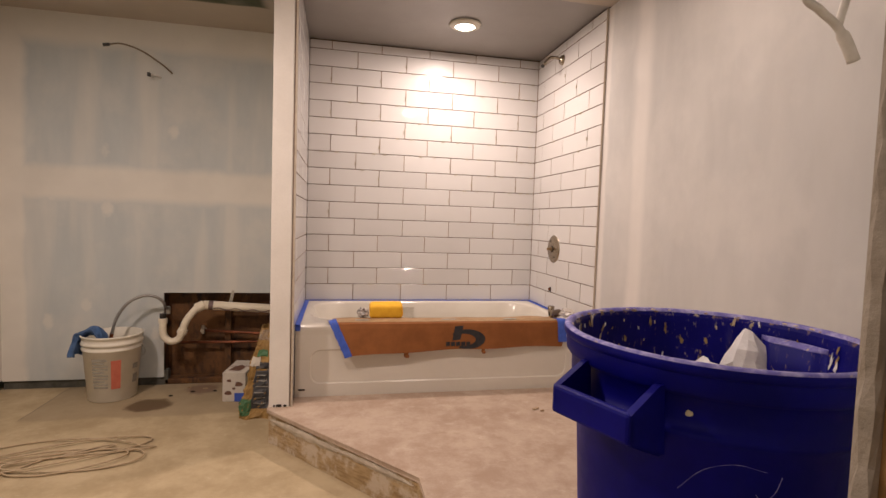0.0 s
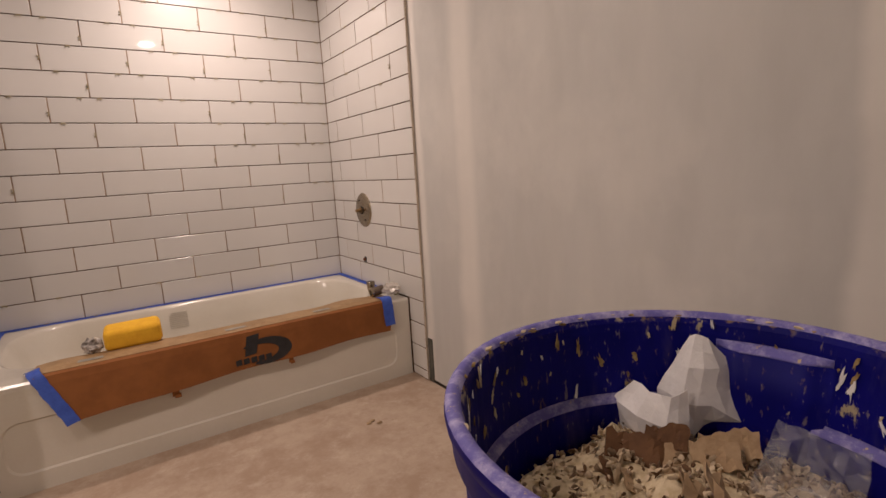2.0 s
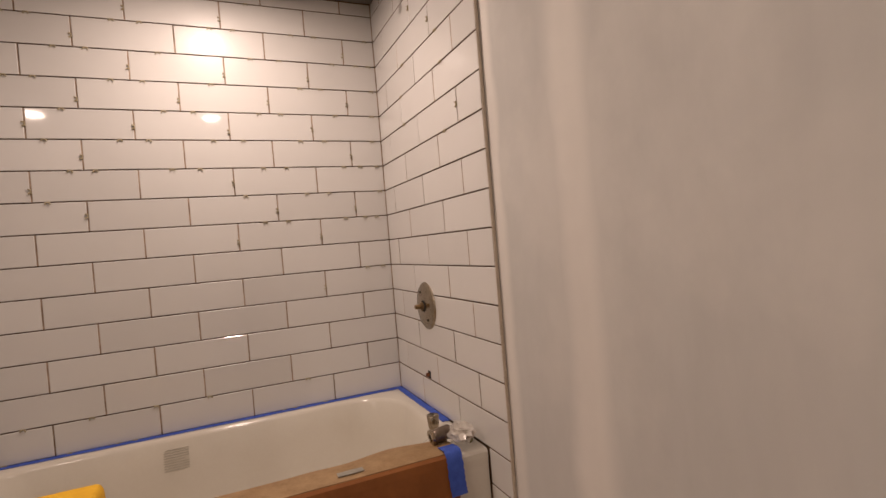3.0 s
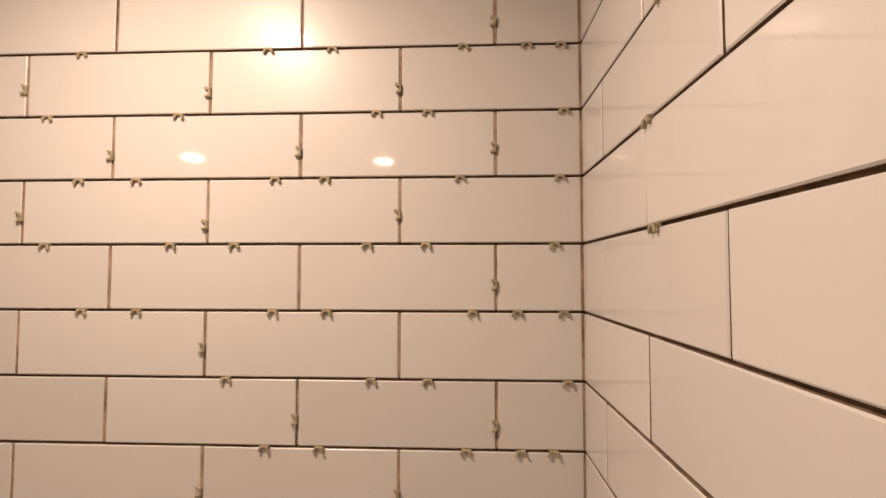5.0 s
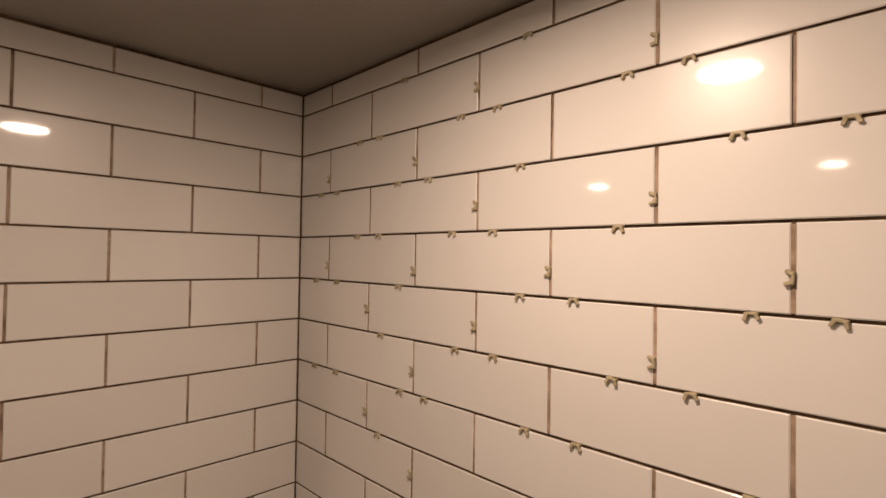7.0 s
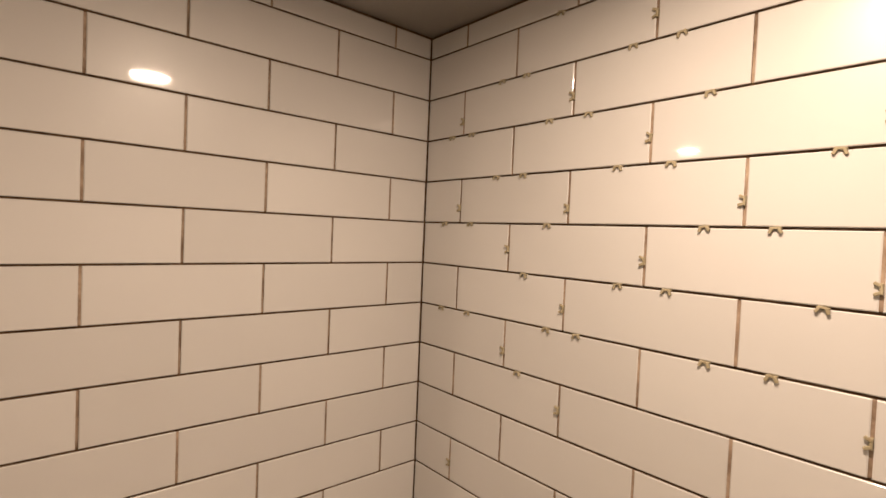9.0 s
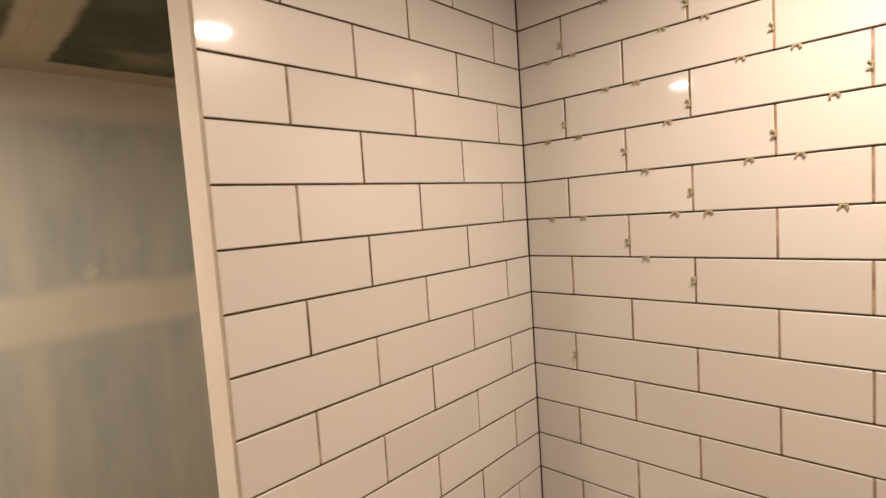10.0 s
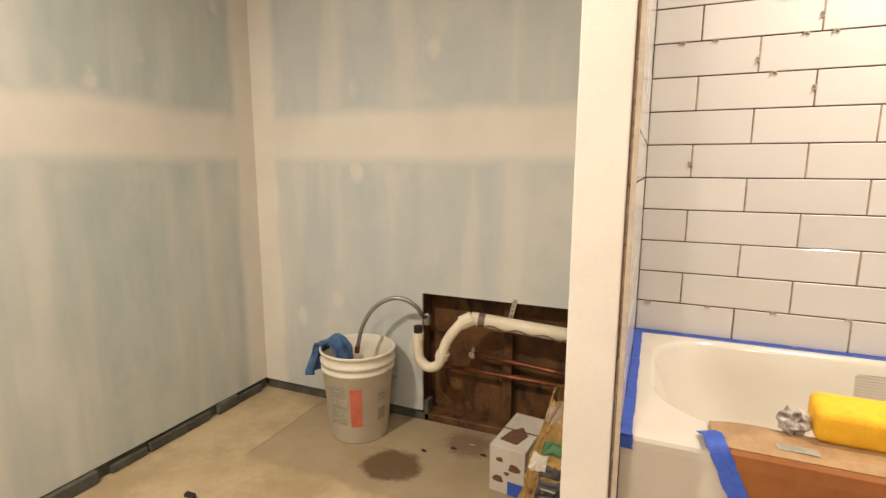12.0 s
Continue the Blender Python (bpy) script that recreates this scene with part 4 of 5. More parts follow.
def in_bin():
    # heap of plaster chips, torn cardboard, film and a paper towel
    rng = random.Random(31)
    rings = []
    for r in (0.0, 0.05, 0.09, 0.13, 0.17, 0.20, 0.226):
        rings.append([(CX + r * math.cos(a), CY + r * math.sin(a), PLAT + 0.500 + 0.045 * math.exp(-((r / 0.14) ** 2)) + 0.035 * noise.noise(Vector((r * 14 * math.cos(a), r * 14 * math.sin(a), 3)))) for a in (2 * math.pi * i / 40 for i in range(41))])
    ob = part("plaster_rubble", sheet(rings), DUST)
    tagged(ob, "heap of cream plaster rubble in the waste bin", "rubble", kind="stuff")
    ball = bmesh.new()
    bmesh.ops.create_icosphere(ball, subdivisions=1, radius=0.5)
    hull, sides = [v.co.copy() for v in ball.verts], [[v.index for v in f.verts] for f in ball.faces]
    ball.free()
    bm = bmesh.new()
    for i in range(1700):
        a, r = rng.uniform(0, 2 * math.pi), 0.222 * math.sqrt(rng.random())
        z = PLAT + 0.507 + 0.045 * math.exp(-((r / 0.14) ** 2)) + 0.035 * noise.noise(Vector((r * 14 * math.cos(a), r * 14 * math.sin(a), 3)))
        s = rng.uniform(0.003, 0.010) * (1.8 if i % 17 == 0 else 1.0)
        m = Matrix.Translation((CX + r * math.cos(a), CY + r * math.sin(a), z)) @ Euler((rng.uniform(0, 6), rng.uniform(0, 6), rng.uniform(0, 6))).to_matrix().to_4x4() @ Matrix.Diagonal((s, s * rng.uniform(0.6, 2.2), s * rng.uniform(0.2, 0.55), 1))
        vs = [bm.verts.new(m @ (c * rng.uniform(0.65, 1.35))) for c in hull]
        for f in sides:
            bm.faces.new([vs[k] for k in f])
    n = Nodes("broken plaster chips")
    isl = n.t.nodes.new("ShaderNodeNewGeometry").outputs["Random Per Island"]
    mat = n.done(n.mix(n.ramp(isl, 0.2, 0.95), (0.58, 0.47, 0.32), (0.10, 0.05, 0.020)), 0.9)
    ob = part("plaster_chips", bm, mat)
    tagged(ob, "loose cream and brown plaster chips in the waste bin", "rubble", kind="stuff")
    for i in range(7):
        a, r = rng.uniform(2.6, 5.2), rng.uniform(0.0, 0.12)
        w, l = rng.uniform(0.02, 0.04), rng.uniform(0.04, 0.085)
        g = [[(x * w / 3 + 0.004 * rng.uniform(-1, 1), y * l / 4 + 0.006 * rng.uniform(-1, 1), 0.012 * math.sin(x + y * 0.9 + i)) for x in range(4)] for y in range(5)]
        ob = part("cardboard_scrap", sheet(g, 0.003), SCRAP)
        ob.matrix_world = pose(CX + 0.02 + r * math.cos(a), CY + 0.02 + r * math.sin(a), PLAT + 0.535 + 0.010 * i / 3, rng.uniform(-35, 35), rng.uniform(-25, 25), rng.uniform(0, 360))
        tagged(ob, "torn brown cardboard scrap on the rubble", "cardboard scrap", "scraps in the waste bin")
    torn = [(DARKCARD, "dark wet torn cardboard scrap standing in the rubble"), (SCRAP, "tan torn cardboard scrap leaning on the paper")]
    for x, y, z, w, l, rx, ry, rz, which in ((0.990, -2.295, 0.684, 0.085, 0.050, 30, 12, -50, 0), (1.040, -2.310, 0.690, 0.060, 0.040, 34, -10, -70, 0), (1.037, -2.360, 0.688, 0.095, 0.045, 30, -12, -60, 1), (1.085, -2.375, 0.690, 0.075, 0.045, 38, -18, -66, 1), (0.955, -2.355, 0.678, 0.095, 0.040, 18, 8, -40, 1), (0.945, -2.310, 0.676, 0.070, 0.040, 22, 16, -30, 0)):
        mat, lab = torn[which]
        g = [[(u * w / 11 - w / 2 + rng.uniform(-1, 1) * 0.0015, v * l / 5 - l / 2 + rng.uniform(-1, 1) * (0.004 if v in (0, 5) else 0.001), 0.012 * abs(((u + v * 0.5) / 5.0) % 2 - 1)) for u in range(12)] for v in range(6)]
        ob = part("cardboard_scrap", sheet(g, 0.002), mat)
        ob.matrix_world = pose(x, y, z, rx, ry, rz)
        tagged(ob, lab, "cardboard scrap", "scraps in the waste bin")
    g = [[(x * 0.011, y * 0.011, 0.040 * abs(noise.noise(Vector((x * 0.30, y * 0.34, 7)))) + 0.012 * abs(noise.noise(Vector((x * 0.8, y * 0.7, 2))))) for x in range(15)] for y in range(10)]
    ob = part("plastic_film", sheet(g, 0.0008), FOIL)
    ob.matrix_world = pose(CX + 0.080, CY - 0.110, PLAT + 0.528, 10, -8, 12)
    tagged(ob, "crumpled clear plastic film on the rubble", "plastic film")
    # paper towel: a folded peak and two flaps
    o = Vector((1.125, -2.301, 0.825))
    def fold(seed, rows):
        """Flat facets between the rows' points, with small wrinkles."""
        out, n = [], 2
        for j, (a, b) in enumerate(zip(rows, rows[1:])):
            for k in range(n + (j == len(rows) - 2)):
                row = [Vector(p).lerp(Vector(q), k / n) for p, q in zip(a, b)]
                line = [p.lerp(q, i / n) for p, q in zip(row, row[1:]) for i in range(n)] + [row[-1]]
                out.append([p + Vector((0.0, 0.012 * noise.noise(p * 30 + Vector((seed, 0, 0))), 0.004 * noise.noise(p * 50))) for p in line])
        return out
    rows = [[(-0.008, 0.004, -0.006), (0.000, 0.000, 0.000), (0.014, 0.004, -0.006), (0.030, 0.012, -0.026)],
            [(-0.030, 0.006, -0.050), (-0.008, -0.022, -0.048), (0.030, -0.004, -0.046), (0.062, 0.014, -0.066)],
            [(-0.052, 0.008, -0.092), (-0.016, -0.032, -0.096), (0.022, -0.018, -0.100), (0.061, 0.002, -0.126)],
            [(-0.050, 0.010, -0.160), (-0.012, -0.020, -0.168), (0.002, -0.010, -0.152), (0.022, 0.002, -0.136)]]
    bm = sheet(fold(1, rows), 0.002)
    rows = [[(-0.085, -0.004, -0.083), (-0.060, -0.030, -0.088), (-0.030, -0.046, -0.088), (-0.010, -0.034, -0.072)],
            [(-0.120, -0.018, -0.112), (-0.076, -0.052, -0.118), (-0.036, -0.058, -0.126), (-0.006, -0.042, -0.120)],
            [(-0.104, -0.018, -0.176), (-0.066, -0.046, -0.184), (-0.030, -0.050, -0.184), (-0.008, -0.036, -0.176)]]
    sheet(fold(2, rows), 0.002, bm)
    ob = part("paper_towel", bm, PAPER)
    ob.matrix_world = pose(*o, 0, 0, -62)
    tagged(ob, "crumpled white paper towel standing up in the waste bin", "paper towel")


in_bin()

# ---------------------------------------------------------------- drain, supplies and clutter of the room
def drain():
    t = thing("drain_pipe", (-0.5, -0.05, 0.49), "cream plastic drain with a trap and a long arm", "drain pipe")
    o = Vector((-0.5, -0.05, 0.49))
    P = lambda *ps: [Vector(p) - o for p in ps]
    part("trap", tube(spline(P((-0.800, -0.100, 0.425), (-0.800, -0.100, 0.360), (-0.790, -0.100, 0.315), (-0.755, -0.100, 0.290), (-0.715, -0.100, 0.305), (-0.694, -0.100, 0.350)), 7), 0.020, 16), PVC, t, smooth=True)
    part("riser", tube(spline(P((-0.694, -0.100, 0.345), (-0.680, -0.096, 0.400), (-0.650, -0.085, 0.450), (-0.615, -0.070, 0.488), (-0.580, -0.060, 0.498)), 7), 0.0205, 16), PVC, t, smooth=True)
    arm = part("arm", tube(P((-0.590, -0.055, 0.499), (-0.088, -0.020, 0.462)), 0.0265, 18), PVC, t, "long arm with a dark primer drip", smooth=True)
    for p, q, r in (((-0.700, -0.100, 0.335), (-0.690, -0.100, 0.362), 0.027), ((-0.800, -0.100, 0.398), (-0.800, -0.100, 0.428), 0.024), ((-0.628, -0.075, 0.480), (-0.585, -0.060, 0.502), 0.028)):
        part("slip_nut", tube(P(p, q), r, 10), PVC, t)
    part("primer_stain", tube(P((-0.560, -0.053, 0.497), (-0.535, -0.051, 0.495)), 0.0272, 18), PRIMER, arm, "purple primer mark")
    drip = [(-0.53 + 0.42 * k / 24, -0.0755 + 0.029 * k / 24, 0.480 - 0.030 * k / 24 + 0.006 * math.sin(k * 1.1)) for k in range(25)]
    part("primer_run", tube(P(*drip), 0.0034, 6), PRIMER, arm, "dark primer run")
    part("tailpiece", tube(P((-0.800, -0.100, 0.42), (-0.800, -0.100, 0.455)), 0.017, 14), DARK, t, "dark tailpiece end")


drain()


def supply_hose():
    t = thing("supply_hose", (-0.79, -0.06, 0.45), "braided steel supply hose arching over the bucket", "hose")
    o = Vector((-0.79, -0.06, 0.45))
    pts = [(-0.792, -0.020, 0.470), (-0.794, -0.075, 0.490), (-0.800, -0.105, 0.530), (-0.845, -0.120, 0.562), (-0.905, -0.130, 0.562), (-0.975, -0.140, 0.520), (-1.025, -0.150, 0.440), (-1.048, -0.155, 0.350)]
    part("braid", tube(spline([Vector(p) - o for p in pts], 8), 0.0085, 10), HOSE, t, smooth=True)
    part("end_nut", tube([Vector((-1.048, -0.155, 0.352)) - o, Vector((-1.052, -0.156, 0.325)) - o], 0.011, 6), COPPER, t, "brass end nut")
    part("stop_valve", lathe([(0.0, -0.02), (0.014, -0.02), (0.014, 0.015), (0.009, 0.025), (0.0, 0.025)], 12, at=(-0.002, 0.030, 0.012)), STEEL, t, "small chrome stop valve")


supply_hose()


def copper_pipe(points, label):
    t = thing("copper_pipe", points[0], label, "pipe", "copper supply pipes")
    o = Vector(points[0])
    part("pipe", tube([Vector(p) - o for p in points], 0.0085, 12), COPPER, t, smooth=True)
    d = (Vector(points[1]) - o).normalized()
    part("coupling", tube([d * 0.30, d * 0.335], 0.0105, 12), COPPER, t)
    return t


copper_pipe([(-0.745, 0.020, 0.255), (-0.088, 0.020, 0.250)], "tarnished red copper pipe running low across the cut-out")
cp = copper_pipe([(-0.610, 0.020, 0.328), (-0.088, 0.020, 0.290)], "tarnished copper pipe with a small stop valve at its end")
bm = lathe([(0.0, -0.03), (0.015, -0.03), (0.017, -0.01), (0.012, 0.0), (0.012, 0.02), (0.0, 0.02)], 12, turn=Matrix.Rotation(radians(90), 4, "X"))
lathe([(0.0, -0.02), (0.010, -0.02), (0.010, 0.03), (0.0, 0.03)], 12, bm)
part("stop_valve", bm, STEEL, cp, "dull steel stop valve")


def pipe_strap():
    bm = bmesh.new()
    m = Matrix.Translation((-0.455, -0.014, 0.468)) @ Matrix.Rotation(radians(13), 4, "Y")
    pts = [(-0.009, 0.0), (0.009, 0.0), (0.009, 0.118), (-0.009, 0.118)]
    outline(pts, 0.002, bm, m @ Matrix.Rotation(radians(90), 4, "X"))
    ob = part("pipe_strap", bm, STEEL)
    tagged(ob, "pale perforated steel strap holding the drain pipe", "strap")
    for i in range(6):
        part("hole", lathe([(0.0, 0.0), (0.0028, 0.0)], 8, at=m @ Vector((0, -0.0025, 0.012 + i * 0.019)), turn=Matrix.Rotation(radians(90), 4, "X")), DARK, ob)


pipe_strap()


def bucket():
    t = thing("bucket", (-1.035, -0.175, 0.0), "white five-gallon plastic bucket with a red and grey label", "bucket")
    h = 0.365
    body = part("body", lathe([(0.0, 0.004), (0.112, 0.0), (0.117, 0.005), (0.141, h - 0.085), (0.147, h - 0.082), (0.148, h - 0.074), (0.143, h - 0.070), (0.1435, h - 0.055), (0.150, h - 0.052), (0.151, h - 0.042), (0.145, h - 0.038), (0.1455, h - 0.014), (0.152, h - 0.010), (0.153, h - 0.002), (0.148, h), (0.144, h - 0.004), (0.138, h - 0.06), (0.112, 0.012), (0.0, 0.012)], 56), PAIL, t, smooth=True)
    def on(u0, u1, z0, z1, name, mat, lab="", d=0.0012):
        rows = [[((0.1167 + 0.0243 * z / (h - 0.085) + d) * math.cos(radians(a)), (0.1167 + 0.0243 * z / (h - 0.085) + d) * math.sin(radians(a)), z) for a in (u0 + (u1 - u0) * i / 8 for i in range(9))] for z in (z0, (z0 + z1) / 2, z1)]
        return part(name, sheet(rows, 0.0006), mat, body, lab)
    on(-72, -52, 0.075, 0.235, "red_panel", RED, "red label block")
    for i in range(9):
        on(-112, -78 - (7 if i % 3 == 2 else 0), 0.082 + i * 0.017, 0.091 + i * 0.017, "print_line", LABEL)
    on(-112, -80, 0.232, 0.246, "print_line", LABEL)
    on(-22, -6, 0.09, 0.14, "print_block", LABEL, "small dark printed block")
    on(-24, -8, 0.17, 0.20, "print_block", LABEL)
    pts = [(0.150 * math.cos(radians(a)), 0.150 * math.sin(radians(a)), h - 0.062 - 0.13 * math.sin(radians(max(0, min(180, (a + 12) / 204 * 180)))) ) for a in range(-12, 193, 8)]
    part("wire_handle", tube([(x * 1.06, y * 1.06, z) for x, y, z in pts], 0.0022, 6), STEEL, t, "thin steel bail")


bucket()


def rag():
    path = spline([(-1.060, -0.228, 0.318), (-1.068, -0.232, 0.368), (-1.100, -0.228, 0.394), (-1.140, -0.222, 0.384), (-1.172, -0.222, 0.372), (-1.190, -0.224, 0.340), (-1.194, -0.228, 0.300), (-1.200, -0.232, 0.262)], 4)
    rows = []
    for k, p in enumerate(path):
        row = []
        for i in range(11):
            s = (i - 5) / 5
            q = Vector((p.x, p.y + 0.062 * s * (0.75 + 0.25 * math.sin(k * 0.3)), p.z))
            q.x += 0.012 * math.sin(i * 1.5 + k * 0.2) + 0.012 * noise.noise(q * 24)
            q.z += 0.014 * math.sin(i * 1.25 + 1) * (1 if 5 < k < 18 else 0.3) + 0.022 * noise.noise(q * 15) - 0.02 * abs(s) * (k > 18)
            row.append(q)
        rows.append(row)
    return tagged(part("rag", sheet(rows, 0.004), RAG, smooth=True), "crumpled blue rag hung over the bucket's rim", "rag")


rag()


def carton():
    t = thing("carton", (-0.345, -0.22, 0.0), "small white carton with brown printed shapes", "box")
    m = Matrix.Rotation(radians(-6), 4, "Z")
    bm = box(-0.062, -0.125, 0.0, 0.062, 0.125, 0.165, 0.002)
    bmesh.ops.transform(bm, matrix=m, verts=bm.verts)
    part("body", bm, BOX, t)
    bm = box(-0.0625, -0.004, 0.1652, 0.0625, 0.004, 0.1658)
    bmesh.ops.transform(bm, matrix=m, verts=bm.verts)
    part("lid_seam", bm, PRINT, t, "dark lid seam")
    rng = random.Random(3)
    for fy, cx, cz, r in ((-0.1255, -0.03, 0.05, 0.018), (-0.1255, 0.025, 0.10, 0.020), (-0.1255, 0.03, 0.035, 0.014), (-0.1255, -0.025, 0.12, 0.012), (-0.1255, 0.0, 0.075, 0.009)):
        pts = [(cx + r * (1 + 0.25 * math.sin(3 * a + cx * 90)) * math.cos(a), cz + r * 0.8 * (1 + 0.2 * math.cos(2 * a)) * math.sin(a)) for a in (2 * math.pi * i / 14 for i in range(14))]
        bm = outline(pts, 0.0008, m=m @ Matrix.Translation((0, fy + 0.0005, 0)) @ Matrix.Rotation(radians(90), 4, "X"))
        part("print_shape", bm, PRINT, t)
    for cy, cz, r in ((-0.07, 0.06, 0.022), (0.0, 0.11, 0.018), (0.06, 0.05, 0.024), (0.08, 0.12, 0.015)):
        pts = [(cy + r * math.cos(a), cz + r * 0.7 * math.sin(a)) for a in (2 * math.pi * i / 14 for i in range(14))]
        bm = outline(pts, 0.0008, m=m @ Matrix.Translation((-0.0628, 0, 0)) @ Matrix.Rotation(radians(90), 4, "Z") @ Matrix.Rotation(radians(90), 4, "X"))
        part("print_shape", bm, PRINT, t)
    pts = [(-0.045, -0.08), (0.02, -0.09), (0.035, -0.02), (0.0, 0.03), (-0.03, -0.01)]
    part("print_shape", outline(pts, 0.0008, m=m @ Matrix.Translation((0, 0, 0.1652))), PRINT, t)
    bm = box(0.004, -0.127, 0.002, 0.056, -0.1262, 0.050)
    bmesh.ops.transform(bm, matrix=m, verts=bm.verts)
    part("blue_patch", bm, BLUETAPE, t, "blue printed corner")


carton()


def sack():
    t = thing("grout_sack", (-0.205, -0.52, 0.0), "half-empty tan paper sack with dark and green print", "sack")
    rng = random.Random(6)
    H = 0.46
    def skin(a, z):
        k = z / H
        w, d = 0.095 * (1 - 0.35 * k), 0.082 * (1 - 0.62 * k ** 1.5)
        e = 0.55
        c, s = math.cos(a), math.sin(a)
        x = d * math.copysign(abs(c) ** e, c)
        y = w * math.copysign(abs(s) ** e, s)
        nz_ = noise.noise(Vector((c * 1.6, s * 1.6, z * 9))) + 0.9 * abs(noise.noise(Vector((c * 3, s * 3, z * 20)))) + 0.6 * abs(noise.noise(Vector((c * 6, s * 6, z * 44)))) - 0.4
        return Vector((x * (1 + 0.30 * nz_) + 0.045 * k, y * (1 + 0.22 * nz_) + 0.03 * k, z + 0.02 * noise.noise(Vector((c * 2, s * 2, 4))) * k))
    def wrap(a0, a1, z0, z1, out, name, mat, lab="", n=18, m=10, thick=0.0012):
        rows = []
        for j in range(m + 1):
            row = []
            for i in range(n + 1):
                p = skin(math.radians(a0 + (a1 - a0) * i / n), z0 + (z1 - z0) * j / m)
                row.append(p + Vector((p.x, p.y, 0)).normalized() * out)
            rows.append(row)
        return part(name, sheet(rows, thick), mat, t, lab)
    wrap(0, 360, 0.0, H, 0.0, "paper", BAGTAN, "", 72, 34)
    wrap(-100, -40, 0.05, 0.29, 0.002, "dark_panel", BAGDARK, "dark printed panel", 24, 24)
    wrap(-150, -100, 0.02, 0.10, 0.002, "green_panel", GREEN, "green printed panel")
    for i in range(7):
        wrap(-94, -64 - 9 * (i % 3), 0.075 + i * 0.029, 0.079 + i * 0.029, 0.0035, "print_line", LABEL, "", 20, 2)
    wrap(-128, -92, 0.27, 0.315, 0.004, "white_patch", BOX, "torn white printed patch", 14, 6)
    wrap(-108, -80, 0.318, 0.352, 0.004, "green_spot", GREEN, "", 8, 4)
    wrap(-150, -60, 0.40, 0.452, 0.004, "film_lip", FOIL, "torn clear film lip", 16, 4)


sack()


def floor_cord():
    rng = random.Random(9)
    pts = []
    for k in range(150):
        s = k / 149
        a = s * 2 * math.pi * 4.2
        r = 1 + 0.25 * math.sin(a * 0.37 + 1)
        pts.append((-0.935 + 0.285 * r * math.cos(a + 0.4) + 0.06 * math.sin(a * 0.21), -0.965 + 0.115 * r * math.sin(a * 1.07) + 0.05 * math.cos(a * 0.31), 0.006 + 0.0045 * (1 + math.sin(a * 2.3))))
    pts = [(-1.30, -0.775, 0.008), (-1.36, -0.85, 0.006), (-1.37, -0.93, 0.006), (-1.30, -0.985, 0.007)] + pts + [(-1.18, -1.20, 0.006), (-1.35, -1.24, 0.006)]
    t = thing("extension_cord", (-1.0, -0.97, 0.0), "tangled tan cord lying in loops on the floor", "cord")
    o = Vector((-1.0, -0.97, 0.0))
    part("cable", tube([Vector(p) - o for p in spline(pts, 3)], 0.0037, 7), CORD, t, smooth=True)
    part("plug", box(-0.325, 0.185, 0.002, -0.285, 0.205, 0.020, 0.004), BLACK, t, "small dark plug")


floor_cord()


def wall_wires():
    t = thing("wall_wire", (-0.70, -0.012, 1.93), "dusty brown cable stub with a black end on the plasterboard", "cable")
    o = Vector((-0.70, -0.012, 1.93))
    pts = [(-0.78, -0.010, 1.865), (-0.82, -0.06, 1.90), (-0.90, -0.13, 1.945), (-0.98, -0.18, 1.96), (-1.04, -0.20, 1.945)]
    part("sheath", tube(spline([Vector(p) - o for p in pts], 6), 0.0045, 8), STUB, t, smooth=True)
    part("taped_end", tube([Vector((-1.035, -0.199, 1.946)) - o, Vector((-1.065, -0.205, 1.938)) - o], 0.009, 8), BLACK, t, "taped end")
    t = thing("wall_wire", (-0.86, -0.012, 1.83), "short cable stub poking from the wall", "cable")
    o = Vector((-0.86, -0.012, 1.83))
    part("sheath", tube(spline([Vector(p) - o for p in ((-0.84, -0.01, 1.835), (-0.86, -0.03, 1.84), (-0.888, -0.055, 1.838))], 5), 0.005, 8), CABLE, t, smooth=True)
    part("taped_end", box(-0.036, -0.056, -0.004, -0.020, -0.040, 0.018, 0.002), BLACK, t, "dark taped end")


wall_wires()


def ceiling_cable():
    o = Vector((0.74, -2.80, CEIL))
    t = thing("ceiling_cable", o, "forked white cable hanging from the ceiling", "cable")
    a = [(0.640, -2.81, CEIL), (0.650, -2.81, 1.75), (0.668, -2.805, 1.45), (0.696, -2.80, 1.323), (0.722, -2.80, 1.298), (0.744, -2.80, 1.285), (0.760, -2.80, 1.268), (0.774, -2.80, 1.246)]
    b = [(0.770, -2.80, CEIL), (0.772, -2.80, 1.70), (0.766, -2.80, 1.40), (0.762, -2.798, 1.33), (0.752, -2.797, 1.283)]
    part("strand", tube(spline([Vector(p) - o for p in a], 6), lambda s: 0.0046 + 0.002 * (s > 0.8), 10), CABLE, t, smooth=True)
    part("strand", tube(spline([Vector(p) - o for p in b], 6), 0.0046, 10), CABLE, t, smooth=True)


ceiling_cable()


def debris():
    rng = random.Random(14)
    spots = [(1.135, -1.065, PLAT), (1.150, -1.056, PLAT), (1.168, -1.085, PLAT), (-0.62, -0.16, 0.0), (-0.56, -0.11, 0.0), (-0.72, -0.22, 0.0), (-0.5, -0.16, 0.0), (-0.66, -0.08, 0.0)]
    for x, y, z in spots:
        ob = crumple("debris_crumb", (x, y, z + 0.004), (rng.uniform(0.008, 0.017), rng.uniform(0.004, 0.008), 0.005), SCRAP if z > 0 or rng.random() < 0.6 else DARK, "small brown crumb of building debris on the floor", "debris", rng.randint(0, 99), sub=2)
        ob["group"] = "crumbs on the floor"


debris()


# ---------------------------------------------------------------- tiled walls of the alcove, tile by tile
meshes = {}


